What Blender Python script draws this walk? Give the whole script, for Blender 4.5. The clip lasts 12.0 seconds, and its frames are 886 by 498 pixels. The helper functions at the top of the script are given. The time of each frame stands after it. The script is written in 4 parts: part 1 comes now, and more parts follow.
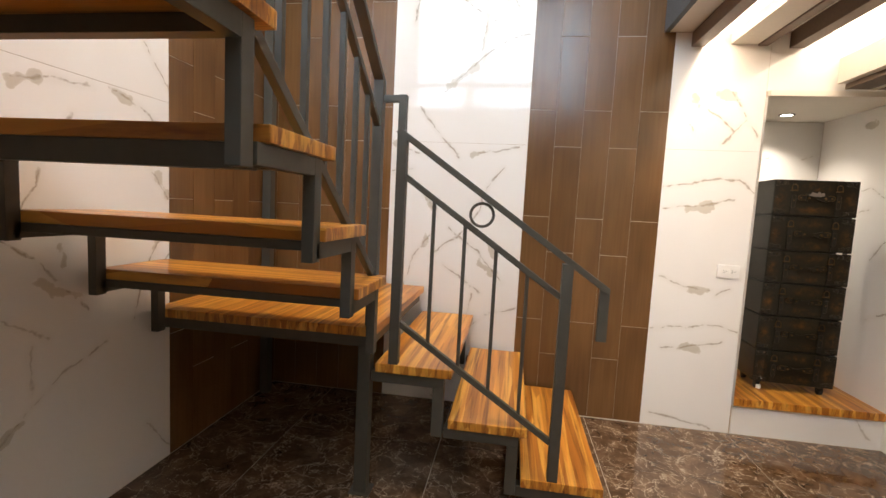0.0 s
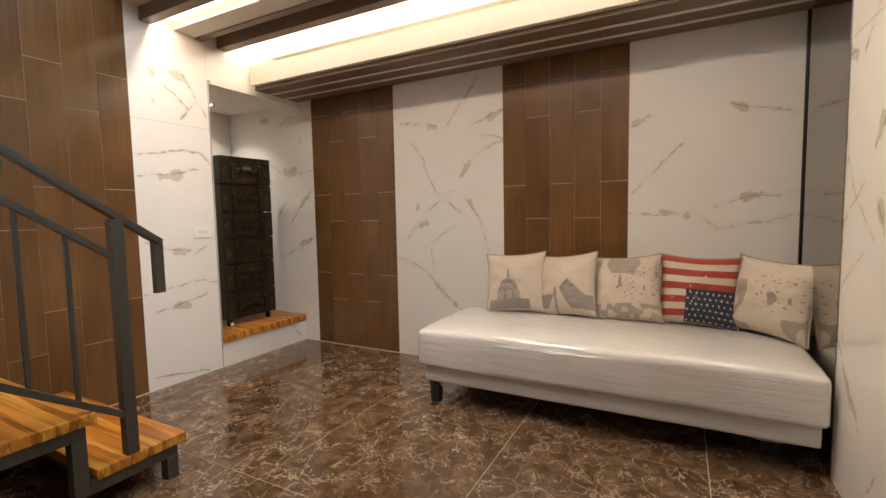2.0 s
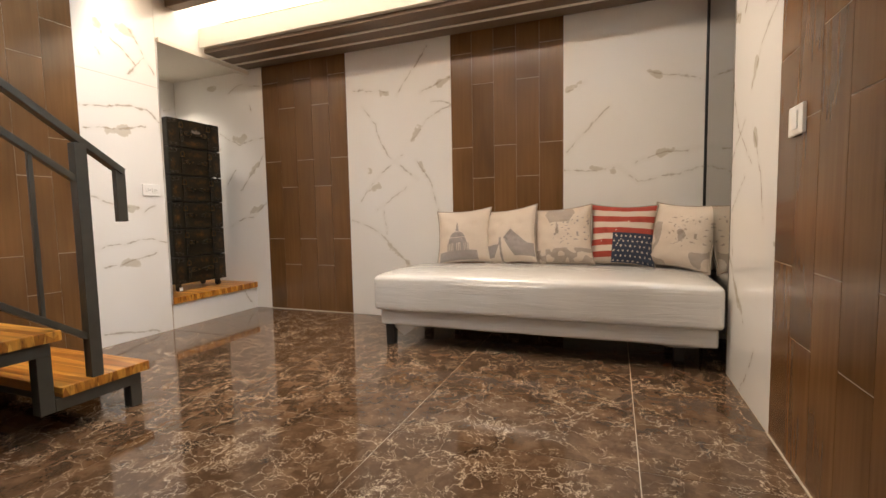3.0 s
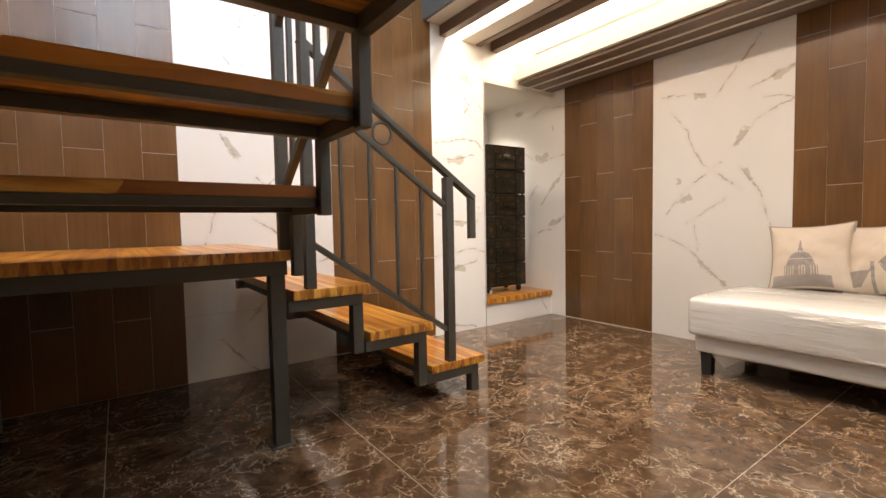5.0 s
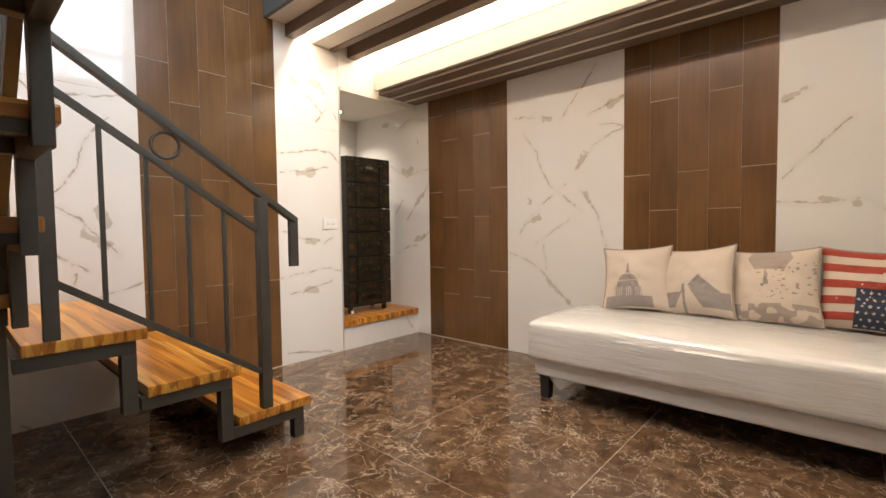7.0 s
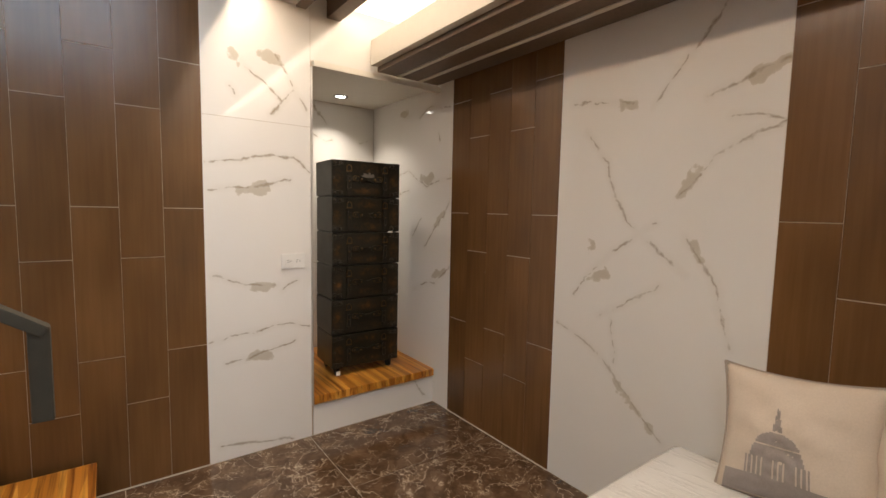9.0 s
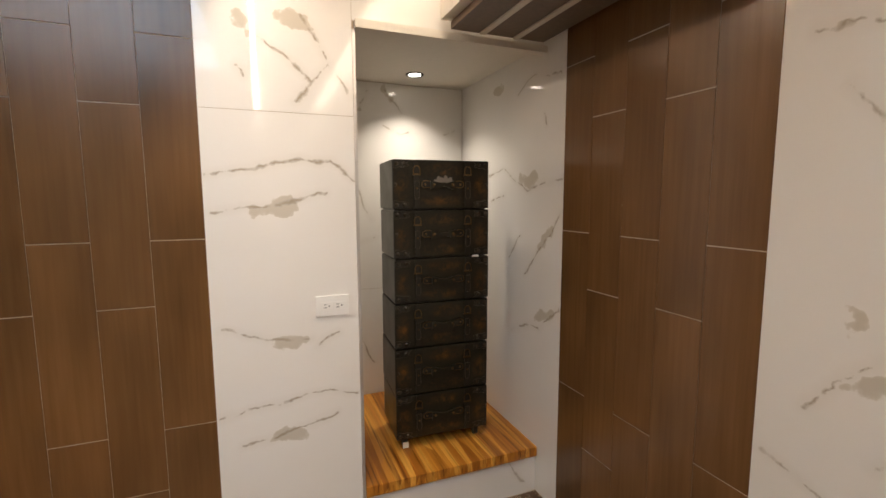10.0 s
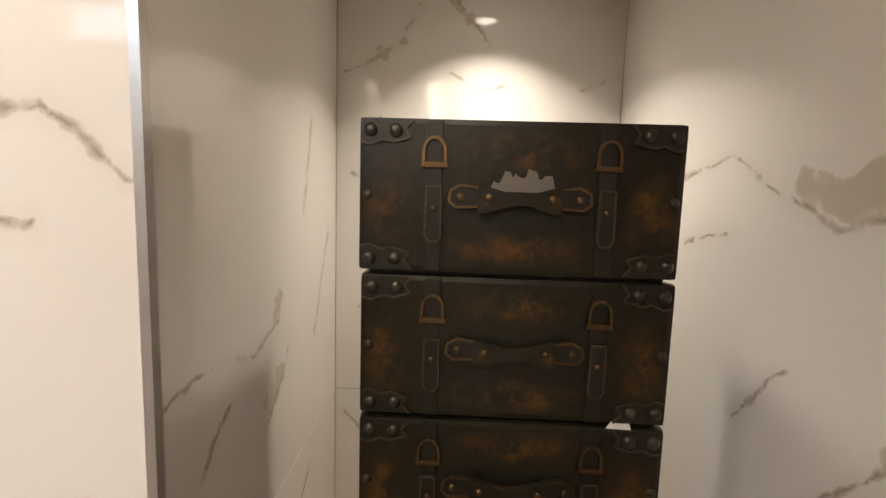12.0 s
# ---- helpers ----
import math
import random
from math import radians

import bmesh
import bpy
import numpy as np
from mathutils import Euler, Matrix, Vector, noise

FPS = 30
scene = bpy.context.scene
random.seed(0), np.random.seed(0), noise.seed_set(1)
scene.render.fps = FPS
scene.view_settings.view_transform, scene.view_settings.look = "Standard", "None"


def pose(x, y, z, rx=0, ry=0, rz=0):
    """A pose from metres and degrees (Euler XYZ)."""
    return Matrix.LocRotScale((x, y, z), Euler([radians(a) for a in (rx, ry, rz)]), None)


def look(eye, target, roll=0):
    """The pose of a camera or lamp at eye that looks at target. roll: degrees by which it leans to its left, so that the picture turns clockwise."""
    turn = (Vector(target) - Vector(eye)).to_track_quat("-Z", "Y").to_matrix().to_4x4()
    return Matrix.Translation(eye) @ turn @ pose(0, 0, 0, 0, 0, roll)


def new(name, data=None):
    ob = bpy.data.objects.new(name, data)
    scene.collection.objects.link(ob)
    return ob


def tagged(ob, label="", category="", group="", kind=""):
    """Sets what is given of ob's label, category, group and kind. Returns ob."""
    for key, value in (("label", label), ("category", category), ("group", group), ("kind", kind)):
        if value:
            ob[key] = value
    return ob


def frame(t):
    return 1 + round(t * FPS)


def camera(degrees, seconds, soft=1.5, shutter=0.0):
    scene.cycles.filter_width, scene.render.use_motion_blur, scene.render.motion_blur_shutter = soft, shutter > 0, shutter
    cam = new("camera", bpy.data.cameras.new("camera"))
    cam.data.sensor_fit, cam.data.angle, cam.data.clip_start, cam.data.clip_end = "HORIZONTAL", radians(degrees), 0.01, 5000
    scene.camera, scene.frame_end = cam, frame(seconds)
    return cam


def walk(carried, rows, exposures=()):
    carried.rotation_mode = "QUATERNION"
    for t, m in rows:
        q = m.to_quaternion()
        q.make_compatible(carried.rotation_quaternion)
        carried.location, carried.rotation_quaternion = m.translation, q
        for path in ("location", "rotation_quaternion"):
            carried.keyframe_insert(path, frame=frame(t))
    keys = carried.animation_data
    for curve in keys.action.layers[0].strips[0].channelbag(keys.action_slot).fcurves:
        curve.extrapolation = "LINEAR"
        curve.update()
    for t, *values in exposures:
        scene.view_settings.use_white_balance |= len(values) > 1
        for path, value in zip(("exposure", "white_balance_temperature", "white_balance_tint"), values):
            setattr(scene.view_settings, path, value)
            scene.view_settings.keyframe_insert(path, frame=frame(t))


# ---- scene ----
# camera: seconds, eye x y z, yaw, pitch, lean to its left
cam = camera(89.1, 12.0)
ROWS = [
    (0.0, 0.137, 0.027, 1.374, 8.52, -5.21, 2.97),
    (0.5, -0.139, 0.097, 1.360, -13.24, -4.21, 0.88),
    (1.0, -0.309, 0.149, 1.304, -33.59, -4.27, -0.51),
    (1.5, -0.533, 0.081, 1.299, -53.42, -4.05, -0.81),
    (2.0, -0.597, -0.013, 1.155, -62.09, -4.36, -1.11),
    (2.5, -0.714, -0.052, 0.862, -67.52, -4.55, -1.46),
    (2.7, -0.767, -0.059, 0.839, -69.22, -4.38, -1.09),
    (4.3, -0.942, -0.016, 0.906, -54.10, -3.71, -1.50),
    (4.5, -0.968, 0.014, 0.914, -48.27, -3.53, -1.45),
    (5.0, -1.025, 0.089, 0.912, -35.80, -2.97, -1.07),
    (5.5, -1.034, 0.100, 0.909, -32.04, -2.57, -0.60),
    (6.0, -1.039, 0.090, 0.917, -29.70, -2.28, -0.50),
    (6.5, -0.935, 0.066, 0.900, -35.29, -2.06, -0.59),
    (7.0, -0.599, -0.002, 1.011, -48.17, -2.54, -0.69),
    (7.2, -0.476, -0.010, 1.122, -51.14, -2.60, -0.91),
    (8.8, 0.594, 0.445, 1.340, -37.98, -3.63, 1.14),
    (9.0, 0.687, 0.578, 1.368, -36.61, -4.95, 1.15),
    (9.5, 1.033, 0.873, 1.423, -30.17, -5.70, -0.09),
    (10.0, 1.272, 1.281, 1.496, -21.68, -6.44, -0.22),
    (10.5, 1.478, 1.694, 1.554, -20.39, -6.36, -0.33),
    (11.0, 1.669, 2.090, 1.593, -16.65, -6.65, -0.54),
    (11.5, 1.799, 2.379, 1.606, -12.08, -6.68, -0.82),
    (12.0, 1.950, 2.624, 1.556, -0.90, -6.25, 1.80),
]


def aim(x, y, z, yaw, pitch, lean):
    yw, pt = radians(yaw), radians(pitch)
    ahead = Vector((-math.sin(yw) * math.cos(pt), math.cos(yw) * math.cos(pt), math.sin(pt)))
    eye = Vector((x, y, z))
    return look(eye, eye + ahead, lean)


walk(cam, [(t, aim(*row)) for t, *row in ROWS], [(0.0, 0.62), (0.5, 0.50), (1.0, 0.36), (1.5, 0.22), (2.0, 0.28), (2.7, 0.48), (4.3, 0.72), (5.5, 0.95), (6.5, 0.88), (7.2, 0.52), (8.8, 0.08), (9.5, 0.07), (10.5, 0.18), (11.0, 0.16), (11.5, 0.06), (12.0, 0.36)])

# ---- light ----
world = bpy.data.worlds.new("world")
scene.world = world
world.use_nodes = True
wn = world.node_tree
sky = wn.nodes.new("ShaderNodeTexSky")
sky.sky_type, sky.sun_disc, sky.sun_elevation, sky.sun_rotation = "NISHITA", False, radians(40), radians(200)
wn.links.new(sky.outputs[0], wn.nodes["Background"].inputs[0])
wn.nodes["Background"].inputs[1].default_value = 0.12


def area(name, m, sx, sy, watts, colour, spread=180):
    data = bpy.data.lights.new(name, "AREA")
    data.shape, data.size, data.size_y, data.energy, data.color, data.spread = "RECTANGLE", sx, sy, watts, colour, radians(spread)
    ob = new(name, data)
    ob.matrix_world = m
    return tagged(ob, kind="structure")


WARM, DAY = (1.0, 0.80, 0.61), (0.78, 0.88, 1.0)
area("window_daylight", look((-0.18, -0.52, 3.70), (-0.3, 3.1, 2.4)), 2.4, 1.3, 3, DAY)
# added warm fill high in the stairwell, no fitting there; brightens treads and walls
area("stairwell_fill", pose(-0.35, 1.65, 4.62), 1.2, 1.2, 34, WARM, 112)
area("cove_strip", pose(1.257, 1.25, 2.492), 0.014, 3.66, 22, WARM)
area("trough_strip", pose(1.90, 1.25, 2.51), 0.12, 3.60, 8, WARM)
disc = bpy.data.lights.new("niche_lamp", "AREA")
disc.shape, disc.size, disc.energy, disc.color, disc.spread = "DISK", 0.05, 3.4, (1.0, 0.88, 0.74), radians(108)
tagged(new("niche_lamp", disc), kind="structure").matrix_world = pose(2.105, 3.80, 2.184)

# ---- materials ----
MATS = {}


def nodes(name, rough=0.5, metal=0.0, colour=(0.5, 0.5, 0.5)):
    m = bpy.data.materials.new(name)
    m.use_nodes = True
    b = m.node_tree.nodes["Principled BSDF"]
    b.inputs["Base Color"].default_value = (*colour, 1)
    b.inputs["Roughness"].default_value, b.inputs["Metallic"].default_value = rough, metal
    MATS[name] = m
    return m, m.node_tree.nodes, m.node_tree.links, b


def add(ns, kind, **values):
    n = ns.new("ShaderNode" + kind)
    for key, v in values.items():
        n.inputs[key.replace("_", " ")].default_value = v
    return n


def place_coords(ns, ls, scale=(1, 1, 1), shift=False):
    tc = ns.new("ShaderNodeNewGeometry")
    mp = ns.new("ShaderNodeMapping")
    mp.inputs["Scale"].default_value = scale
    ls.new(tc.outputs["Position"], mp.inputs["Vector"])
    if shift:
        info = ns.new("ShaderNodeObjectInfo")
        mul = ns.new("ShaderNodeVectorMath")
        mul.operation = "MULTIPLY_ADD"
        mul.inputs[1].default_value = (17, 23, 31)
        ls.new(info.outputs["Random"], mul.inputs[0])
        ls.new(mp.outputs[0], mul.inputs[2])
        return mul.outputs[0]
    return mp.outputs[0]


def ramp(ns, ls, source, stops):
    r = ns.new("ShaderNodeValToRGB")
    while len(r.color_ramp.elements) < len(stops):
        r.color_ramp.elements.new(0.5)
    for e, (p, c) in zip(r.color_ramp.elements, stops):
        e.position, e.color = p, (*c, 1)
    ls.new(source, r.inputs[0])
    return r.outputs[0]


def mixed(ns, ls, fac, a, b, blend="MIX"):
    m = ns.new("ShaderNodeMix")
    m.data_type, m.blend_type = "RGBA", blend
    for value, socket in ((fac, m.inputs[0]), (a, m.inputs[6]), (b, m.inputs[7])):
        if isinstance(value, (int, float)):
            socket.default_value = value
        elif isinstance(value, tuple):
            socket.default_value = (*value, 1)
        else:
            ls.new(value, socket)
    return m.outputs[2]


def bumped(ns, ls, b, height, strength=0.1, distance=0.002):
    n = ns.new("ShaderNodeBump")
    n.inputs["Strength"].default_value, n.inputs["Distance"].default_value = strength, distance
    ls.new(height, n.inputs["Height"])
    ls.new(n.outputs[0], b.inputs["Normal"])


def grey(v):
    return (v, v, v)


# printed veins of the slabs, as lines of (along the wall, height): thin veins, then wide taupe patches
EAST_VEINS = (((1.91, 1.75), (1.80, 1.60), (1.76, 1.46), (1.68, 1.33), (1.52, 1.20), (1.43, 1.13)), ((1.12, 1.69), (1.20, 1.66), (1.34, 1.59), (1.46, 1.44)),
              ((1.56, 1.33), (1.76, 1.19), (1.95, 0.97)), ((1.43, 1.28), (1.38, 1.21), (1.30, 1.07), (1.25, 0.88)), ((2.04, 0.81), (1.85, 0.74), (1.71, 0.64), (1.49, 0.42)),
              ((1.74, 0.88), (1.72, 0.70)), ((2.00, 1.89), (1.69, 1.84)), ((1.29, 1.73), (1.12, 1.70)), ((1.32, 2.15), (1.60, 1.81)), ((1.13, 1.90), (1.38, 1.81)), ((1.53, 1.07), (1.80, 0.89)))
EAST_FILLS = (((1.39, 1.55), (1.46, 1.45)), ((1.85, 1.23), (1.88, 1.15)), ((1.78, 1.10), (1.90, 1.03)), ((1.68, 0.60), (1.53, 0.46)), ((1.15, 1.89), (1.23, 1.85)), ((1.77, 1.86), (1.69, 1.83)), ((1.40, 1.26), (1.37, 1.20)))
FAR_VEINS = (((0.27, 1.27), (0.17, 1.38), (-0.02, 1.56)), ((0.28, 1.14), (0.06, 1.12), (-0.08, 1.15), (-0.21, 1.04), (-0.60, 1.12)), ((-0.18, 1.17), (-0.37, 1.23), (-0.60, 1.24)),
             ((-0.27, 1.76), (-0.55, 1.68)), ((0.26, 1.68), (0.15, 1.74)))
FAR_FILLS = (((0.10, 1.14), (-0.04, 1.12)), ((-0.32, 1.22), (-0.40, 1.24)), ((-0.27, 1.76), (-0.33, 1.73)), ((0.24, 1.70), (0.17, 1.73)))
NORTH_VEINS = (((1.08, 1.58), (1.18, 1.60), (1.40, 1.64), (1.53, 1.64), (1.62, 1.57)), ((1.10, 1.45), (1.28, 1.46), (1.51, 1.52)), ((1.11, 1.00), (1.25, 0.95), (1.43, 0.93)),
               ((1.08, 0.66), (1.27, 0.68), (1.50, 0.71), (1.61, 0.67)), ((1.16, 0.53), (1.30, 0.54), (1.52, 0.60)), ((1.27, 2.11), (1.47, 1.94), (1.53, 2.01), (1.43, 2.18)),
               ((1.47, 1.94), (1.41, 1.86)), ((1.53, 2.00), (1.61, 1.90)), ((1.21, 1.97), (1.23, 1.93)), ((1.46, 0.90), (1.54, 0.95)), ((1.13, 0.09), (1.29, 0.06), (1.51, 0.01)))
NORTH_FILLS = (((1.24, 1.45), (1.37, 1.47)), ((1.32, 0.94), (1.42, 0.93)), ((1.26, 0.54), (1.39, 0.54)), ((1.22, 2.15), (1.25, 2.09)), ((1.36, 2.17), (1.43, 2.15)))
SIDE_VEINS = (((3.66, 1.62), (3.47, 1.65), (3.37, 1.59), (3.25, 1.54), (3.12, 1.56), (2.95, 1.58)), ((2.96, 1.43), (3.04, 1.32), (3.26, 1.11)), ((3.41, 0.77), (3.25, 0.83), (3.11, 0.87), (2.96, 0.99)),
              ((3.35, 2.02), (3.20, 2.08), (2.98, 2.04)), ((3.63, 1.48), (3.47, 1.51)), ((3.11, 1.89), (3.09, 1.83)), ((3.30, 1.30), (3.42, 1.18)))
SIDE_FILLS = (((3.31, 1.59), (3.17, 1.59)), ((3.03, 1.35), (3.11, 1.26)), ((3.16, 0.89), (3.02, 0.95)), ((3.60, 2.09), (3.51, 2.08)))
BACK_VEINS = (((1.66, 1.93), (1.82, 2.02), (1.88, 2.14)), ((2.00, 2.15), (2.06, 2.07), (2.10, 2.02)), ((1.99, 1.94), (2.09, 1.89), (2.15, 1.90)), ((1.68, 1.63), (1.78, 1.60), (1.89, 1.37)),
              ((1.76, 1.80), (1.75, 1.68), (1.78, 1.60)), ((1.71, 1.20), (1.91, 1.25)), ((1.66, 0.86), (1.76, 0.72), (1.89, 0.45)), ((2.39, 1.90), (2.50, 1.95)), ((1.78, 1.60), (1.73, 1.47)), ((1.77, 0.88), (1.74, 0.72)))
BACK_FILLS = (((1.78, 1.99), (1.84, 2.03)), ((1.99, 2.14), (2.03, 2.11)))
REVEAL_VEINS = (((3.14, 1.30), (3.30, 1.30), (3.40, 1.27), (3.52, 1.30), (3.55, 1.36)), ((3.16, 1.12), (3.30, 1.22)), ((3.70, 1.52), (3.78, 1.75)), ((3.80, 1.20), (3.95, 1.45)), ((3.45, 1.10), (3.60, 1.24)), ((3.30, 0.60), (3.75, 0.85)))
REVEAL_FILLS = (((3.50, 1.31), (3.54, 1.35)), ((3.48, 1.14), (3.55, 1.20)))


def maths(ns, ls, kind, a, b=0.0, clamp=False):
    n = ns.new("ShaderNodeMath")
    n.operation, n.use_clamp = kind, clamp
    for value, socket in ((a, n.inputs[0]), (b, n.inputs[1])):
        if isinstance(value, (int, float)):
            socket.default_value = value
        else:
            ls.new(value, socket)
    return n.outputs[0]


def vectors(ns, ls, kind, a, b=None, scale=None):
    n = ns.new("ShaderNodeVectorMath")
    n.operation = kind
    for value, socket in ((a, n.inputs[0]), (b, n.inputs[1]), (scale, n.inputs[3])):
        if value is None:
            continue
        if isinstance(value, (int, float, tuple)):
            socket.default_value = value
        else:
            ls.new(value, socket)
    return n.outputs["Value"] if kind in ("DOT_PRODUCT", "LENGTH") else n.outputs[0]


def nearest_line(ns, ls, p, lines):
    """The distance from p to the nearest of the lines."""
    least = None
    for line in lines:
        for (a0, z0), (a1, z1) in zip(line, line[1:]):
            way = (a1 - a0, z1 - z0, 0.0)
            size = way[0] ** 2 + way[1] ** 2
            off = vectors(ns, ls, "SUBTRACT", p, (a0, z0, 0.0))
            along = maths(ns, ls, "MULTIPLY", vectors(ns, ls, "DOT_PRODUCT", off, way), 1 / size, True)
            far = vectors(ns, ls, "LENGTH", vectors(ns, ls, "SUBTRACT", off, vectors(ns, ls, "SCALE", way, None, along)))
            least = far if least is None else maths(ns, ls, "MINIMUM", least, far)
    return least


def make_marble(name, axis, veins, fills, wrap=None):
    """White slab with printed veins on a wall along axis; wrap: the shift by which the print repeats over further slabs."""
    m, ns, ls, b = nodes(name, 0.05)
    geo = ns.new("ShaderNodeNewGeometry")
    split = ns.new("ShaderNodeSeparateXYZ")
    ls.new(geo.outputs["Position"], split.inputs[0])
    along, up = split.outputs[axis], split.outputs[2]
    if wrap is not None:
        along = maths(ns, ls, "ADD", maths(ns, ls, "MODULO", maths(ns, ls, "ADD", along, wrap + 9.4), 0.94), 1.128)
        up = maths(ns, ls, "ADD", maths(ns, ls, "MODULO", maths(ns, ls, "ADD", up, 1.55), 1.82), 0.36)
    flat = ns.new("ShaderNodeCombineXYZ")
    ls.new(along, flat.inputs[0])
    ls.new(up, flat.inputs[1])
    v = place_coords(ns, ls)
    cloud = add(ns, "TexNoise", Scale=1.1, Detail=3.0)
    wander = add(ns, "TexNoise", Scale=7.0, Detail=3.0, Roughness=0.55)
    ragged = add(ns, "TexNoise", Scale=38.0, Detail=4.0, Roughness=0.6)
    patchy = add(ns, "TexNoise", Scale=12.0, Detail=3.0)
    for n in (cloud, wander, ragged, patchy):
        ls.new(v, n.inputs["Vector"])
    p = flat.outputs[0]
    for n, size in ((wander, 0.055), (ragged, 0.018)):
        p = vectors(ns, ls, "ADD", p, vectors(ns, ls, "SCALE", vectors(ns, ls, "SUBTRACT", n.outputs["Color"], (0.5, 0.5, 0.5)), None, size))
    c = ramp(ns, ls, cloud.outputs[0], [(0.3, (0.78, 0.755, 0.715)), (0.7, (0.84, 0.82, 0.785))])
    near = nearest_line(ns, ls, p, veins)
    patch = nearest_line(ns, ls, p, fills)
    # patches: their width runs with the coarse noise, and the edge is ragged
    reach = maths(ns, ls, "SUBTRACT", patch, maths(ns, ls, "SUBTRACT", maths(ns, ls, "MULTIPLY", patchy.outputs[0], 0.11), 0.034))
    fill = ramp(ns, ls, maths(ns, ls, "ADD", reach, 0.5), [(0.490, grey(0.85)), (0.497, grey(0.60)), (0.500, grey(0))])
    c = mixed(ns, ls, fill, c, (0.555, 0.505, 0.42))
    # a faint cloudy band beside each vein
    tint = ramp(ns, ls, near, [(0.0, grey(0.22)), (0.030, grey(0))])
    c = mixed(ns, ls, tint, c, (0.60, 0.56, 0.49))
    width = maths(ns, ls, "MULTIPLY", near, ramp(ns, ls, patchy.outputs[0], [(0.38, grey(0.80)), (0.62, grey(0.36))]))
    line = ramp(ns, ls, width, [(0.0, grey(0.95)), (0.0014, grey(0.8)), (0.0036, grey(0))])
    fade = ramp(ns, ls, cloud.outputs[0], [(0.34, grey(0.60)), (0.52, grey(1.0))])
    c = mixed(ns, ls, mixed(ns, ls, 1.0, line, fade, "MULTIPLY"), c, (0.34, 0.285, 0.21))
    ls.new(c, b.inputs["Base Color"])
    ls.new(ramp(ns, ls, cloud.outputs[0], [(0.3, grey(0.035)), (0.7, grey(0.06))]), b.inputs["Roughness"])


def make_wood_tile():
    m, ns, ls, b = nodes("wood_tile", 0.38)
    v = place_coords(ns, ls, (34, 34, 1.6), shift=True)
    n1 = add(ns, "TexNoise", Scale=1.6, Detail=4.0, Roughness=0.55)
    ls.new(v, n1.inputs["Vector"])
    c = ramp(ns, ls, n1.outputs[0], [(0.25, (0.136, 0.067, 0.024)), (0.75, (0.180, 0.092, 0.035))])
    broad = add(ns, "TexNoise", Scale=2.4, Detail=2.0)
    ls.new(place_coords(ns, ls, (1.6, 1.6, 0.7), shift=True), broad.inputs["Vector"])
    c = mixed(ns, ls, 1.0, c, ramp(ns, ls, broad.outputs[0], [(0.28, (0.70, 0.70, 0.72)), (0.72, (1.20, 1.17, 1.12))]), "MULTIPLY")
    info = ns.new("ShaderNodeObjectInfo")
    tone = ramp(ns, ls, info.outputs["Random"], [(0, grey(0.93)), (1, grey(1.07))])
    c = mixed(ns, ls, 1.0, c, tone, "MULTIPLY")
    ls.new(c, b.inputs["Base Color"])
    rr = ramp(ns, ls, broad.outputs[0], [(0.3, grey(0.20)), (0.7, grey(0.27))])
    ls.new(rr, b.inputs["Roughness"])
    bumped(ns, ls, b, n1.outputs[0], 0.05, 0.0006)


def make_floor():
    m, ns, ls, b = nodes("brown_marble", 0.07)
    v = place_coords(ns, ls, shift=True)
    warp = add(ns, "TexNoise", Scale=5.0, Detail=6.0, Roughness=0.62)
    ls.new(v, warp.inputs["Vector"])
    vm = ns.new("ShaderNodeVectorMath")
    vm.operation = "MULTIPLY_ADD"
    vm.inputs[1].default_value = (0.32, 0.32, 0.32)
    ls.new(warp.outputs["Color"], vm.inputs[0])
    ls.new(v, vm.inputs[2])
    n1 = add(ns, "TexNoise", Scale=9.0, Detail=8.0, Roughness=0.65)
    ls.new(vm.outputs[0], n1.inputs["Vector"])
    base = ramp(ns, ls, n1.outputs[0], [(0.3, (0.048, 0.027, 0.015)), (0.5, (0.095, 0.056, 0.032)), (0.72, (0.19, 0.122, 0.074))])
    c = base
    for scale, width, lo, hi in ((3.2, 0.007, 0.40, 0.50), (8.0, 0.012, 0.44, 0.55), (19.0, 0.026, 0.52, 0.60)):
        cell = ns.new("ShaderNodeTexVoronoi")
        cell.feature = "DISTANCE_TO_EDGE"
        cell.inputs["Scale"].default_value = scale
        ls.new(vm.outputs[0], cell.inputs["Vector"])
        line = ramp(ns, ls, cell.outputs["Distance"], [(0.0, grey(1)), (width, grey(0))])
        some = add(ns, "TexNoise", Scale=scale * 0.6, Detail=3.0)
        ls.new(v, some.inputs["Vector"])
        keep = ramp(ns, ls, some.outputs[0], [(lo, grey(0)), (hi, grey(0.85))])
        c = mixed(ns, ls, mixed(ns, ls, 1.0, line, keep, "MULTIPLY"), c, (0.70, 0.56, 0.41))
    ls.new(c, b.inputs["Base Color"])


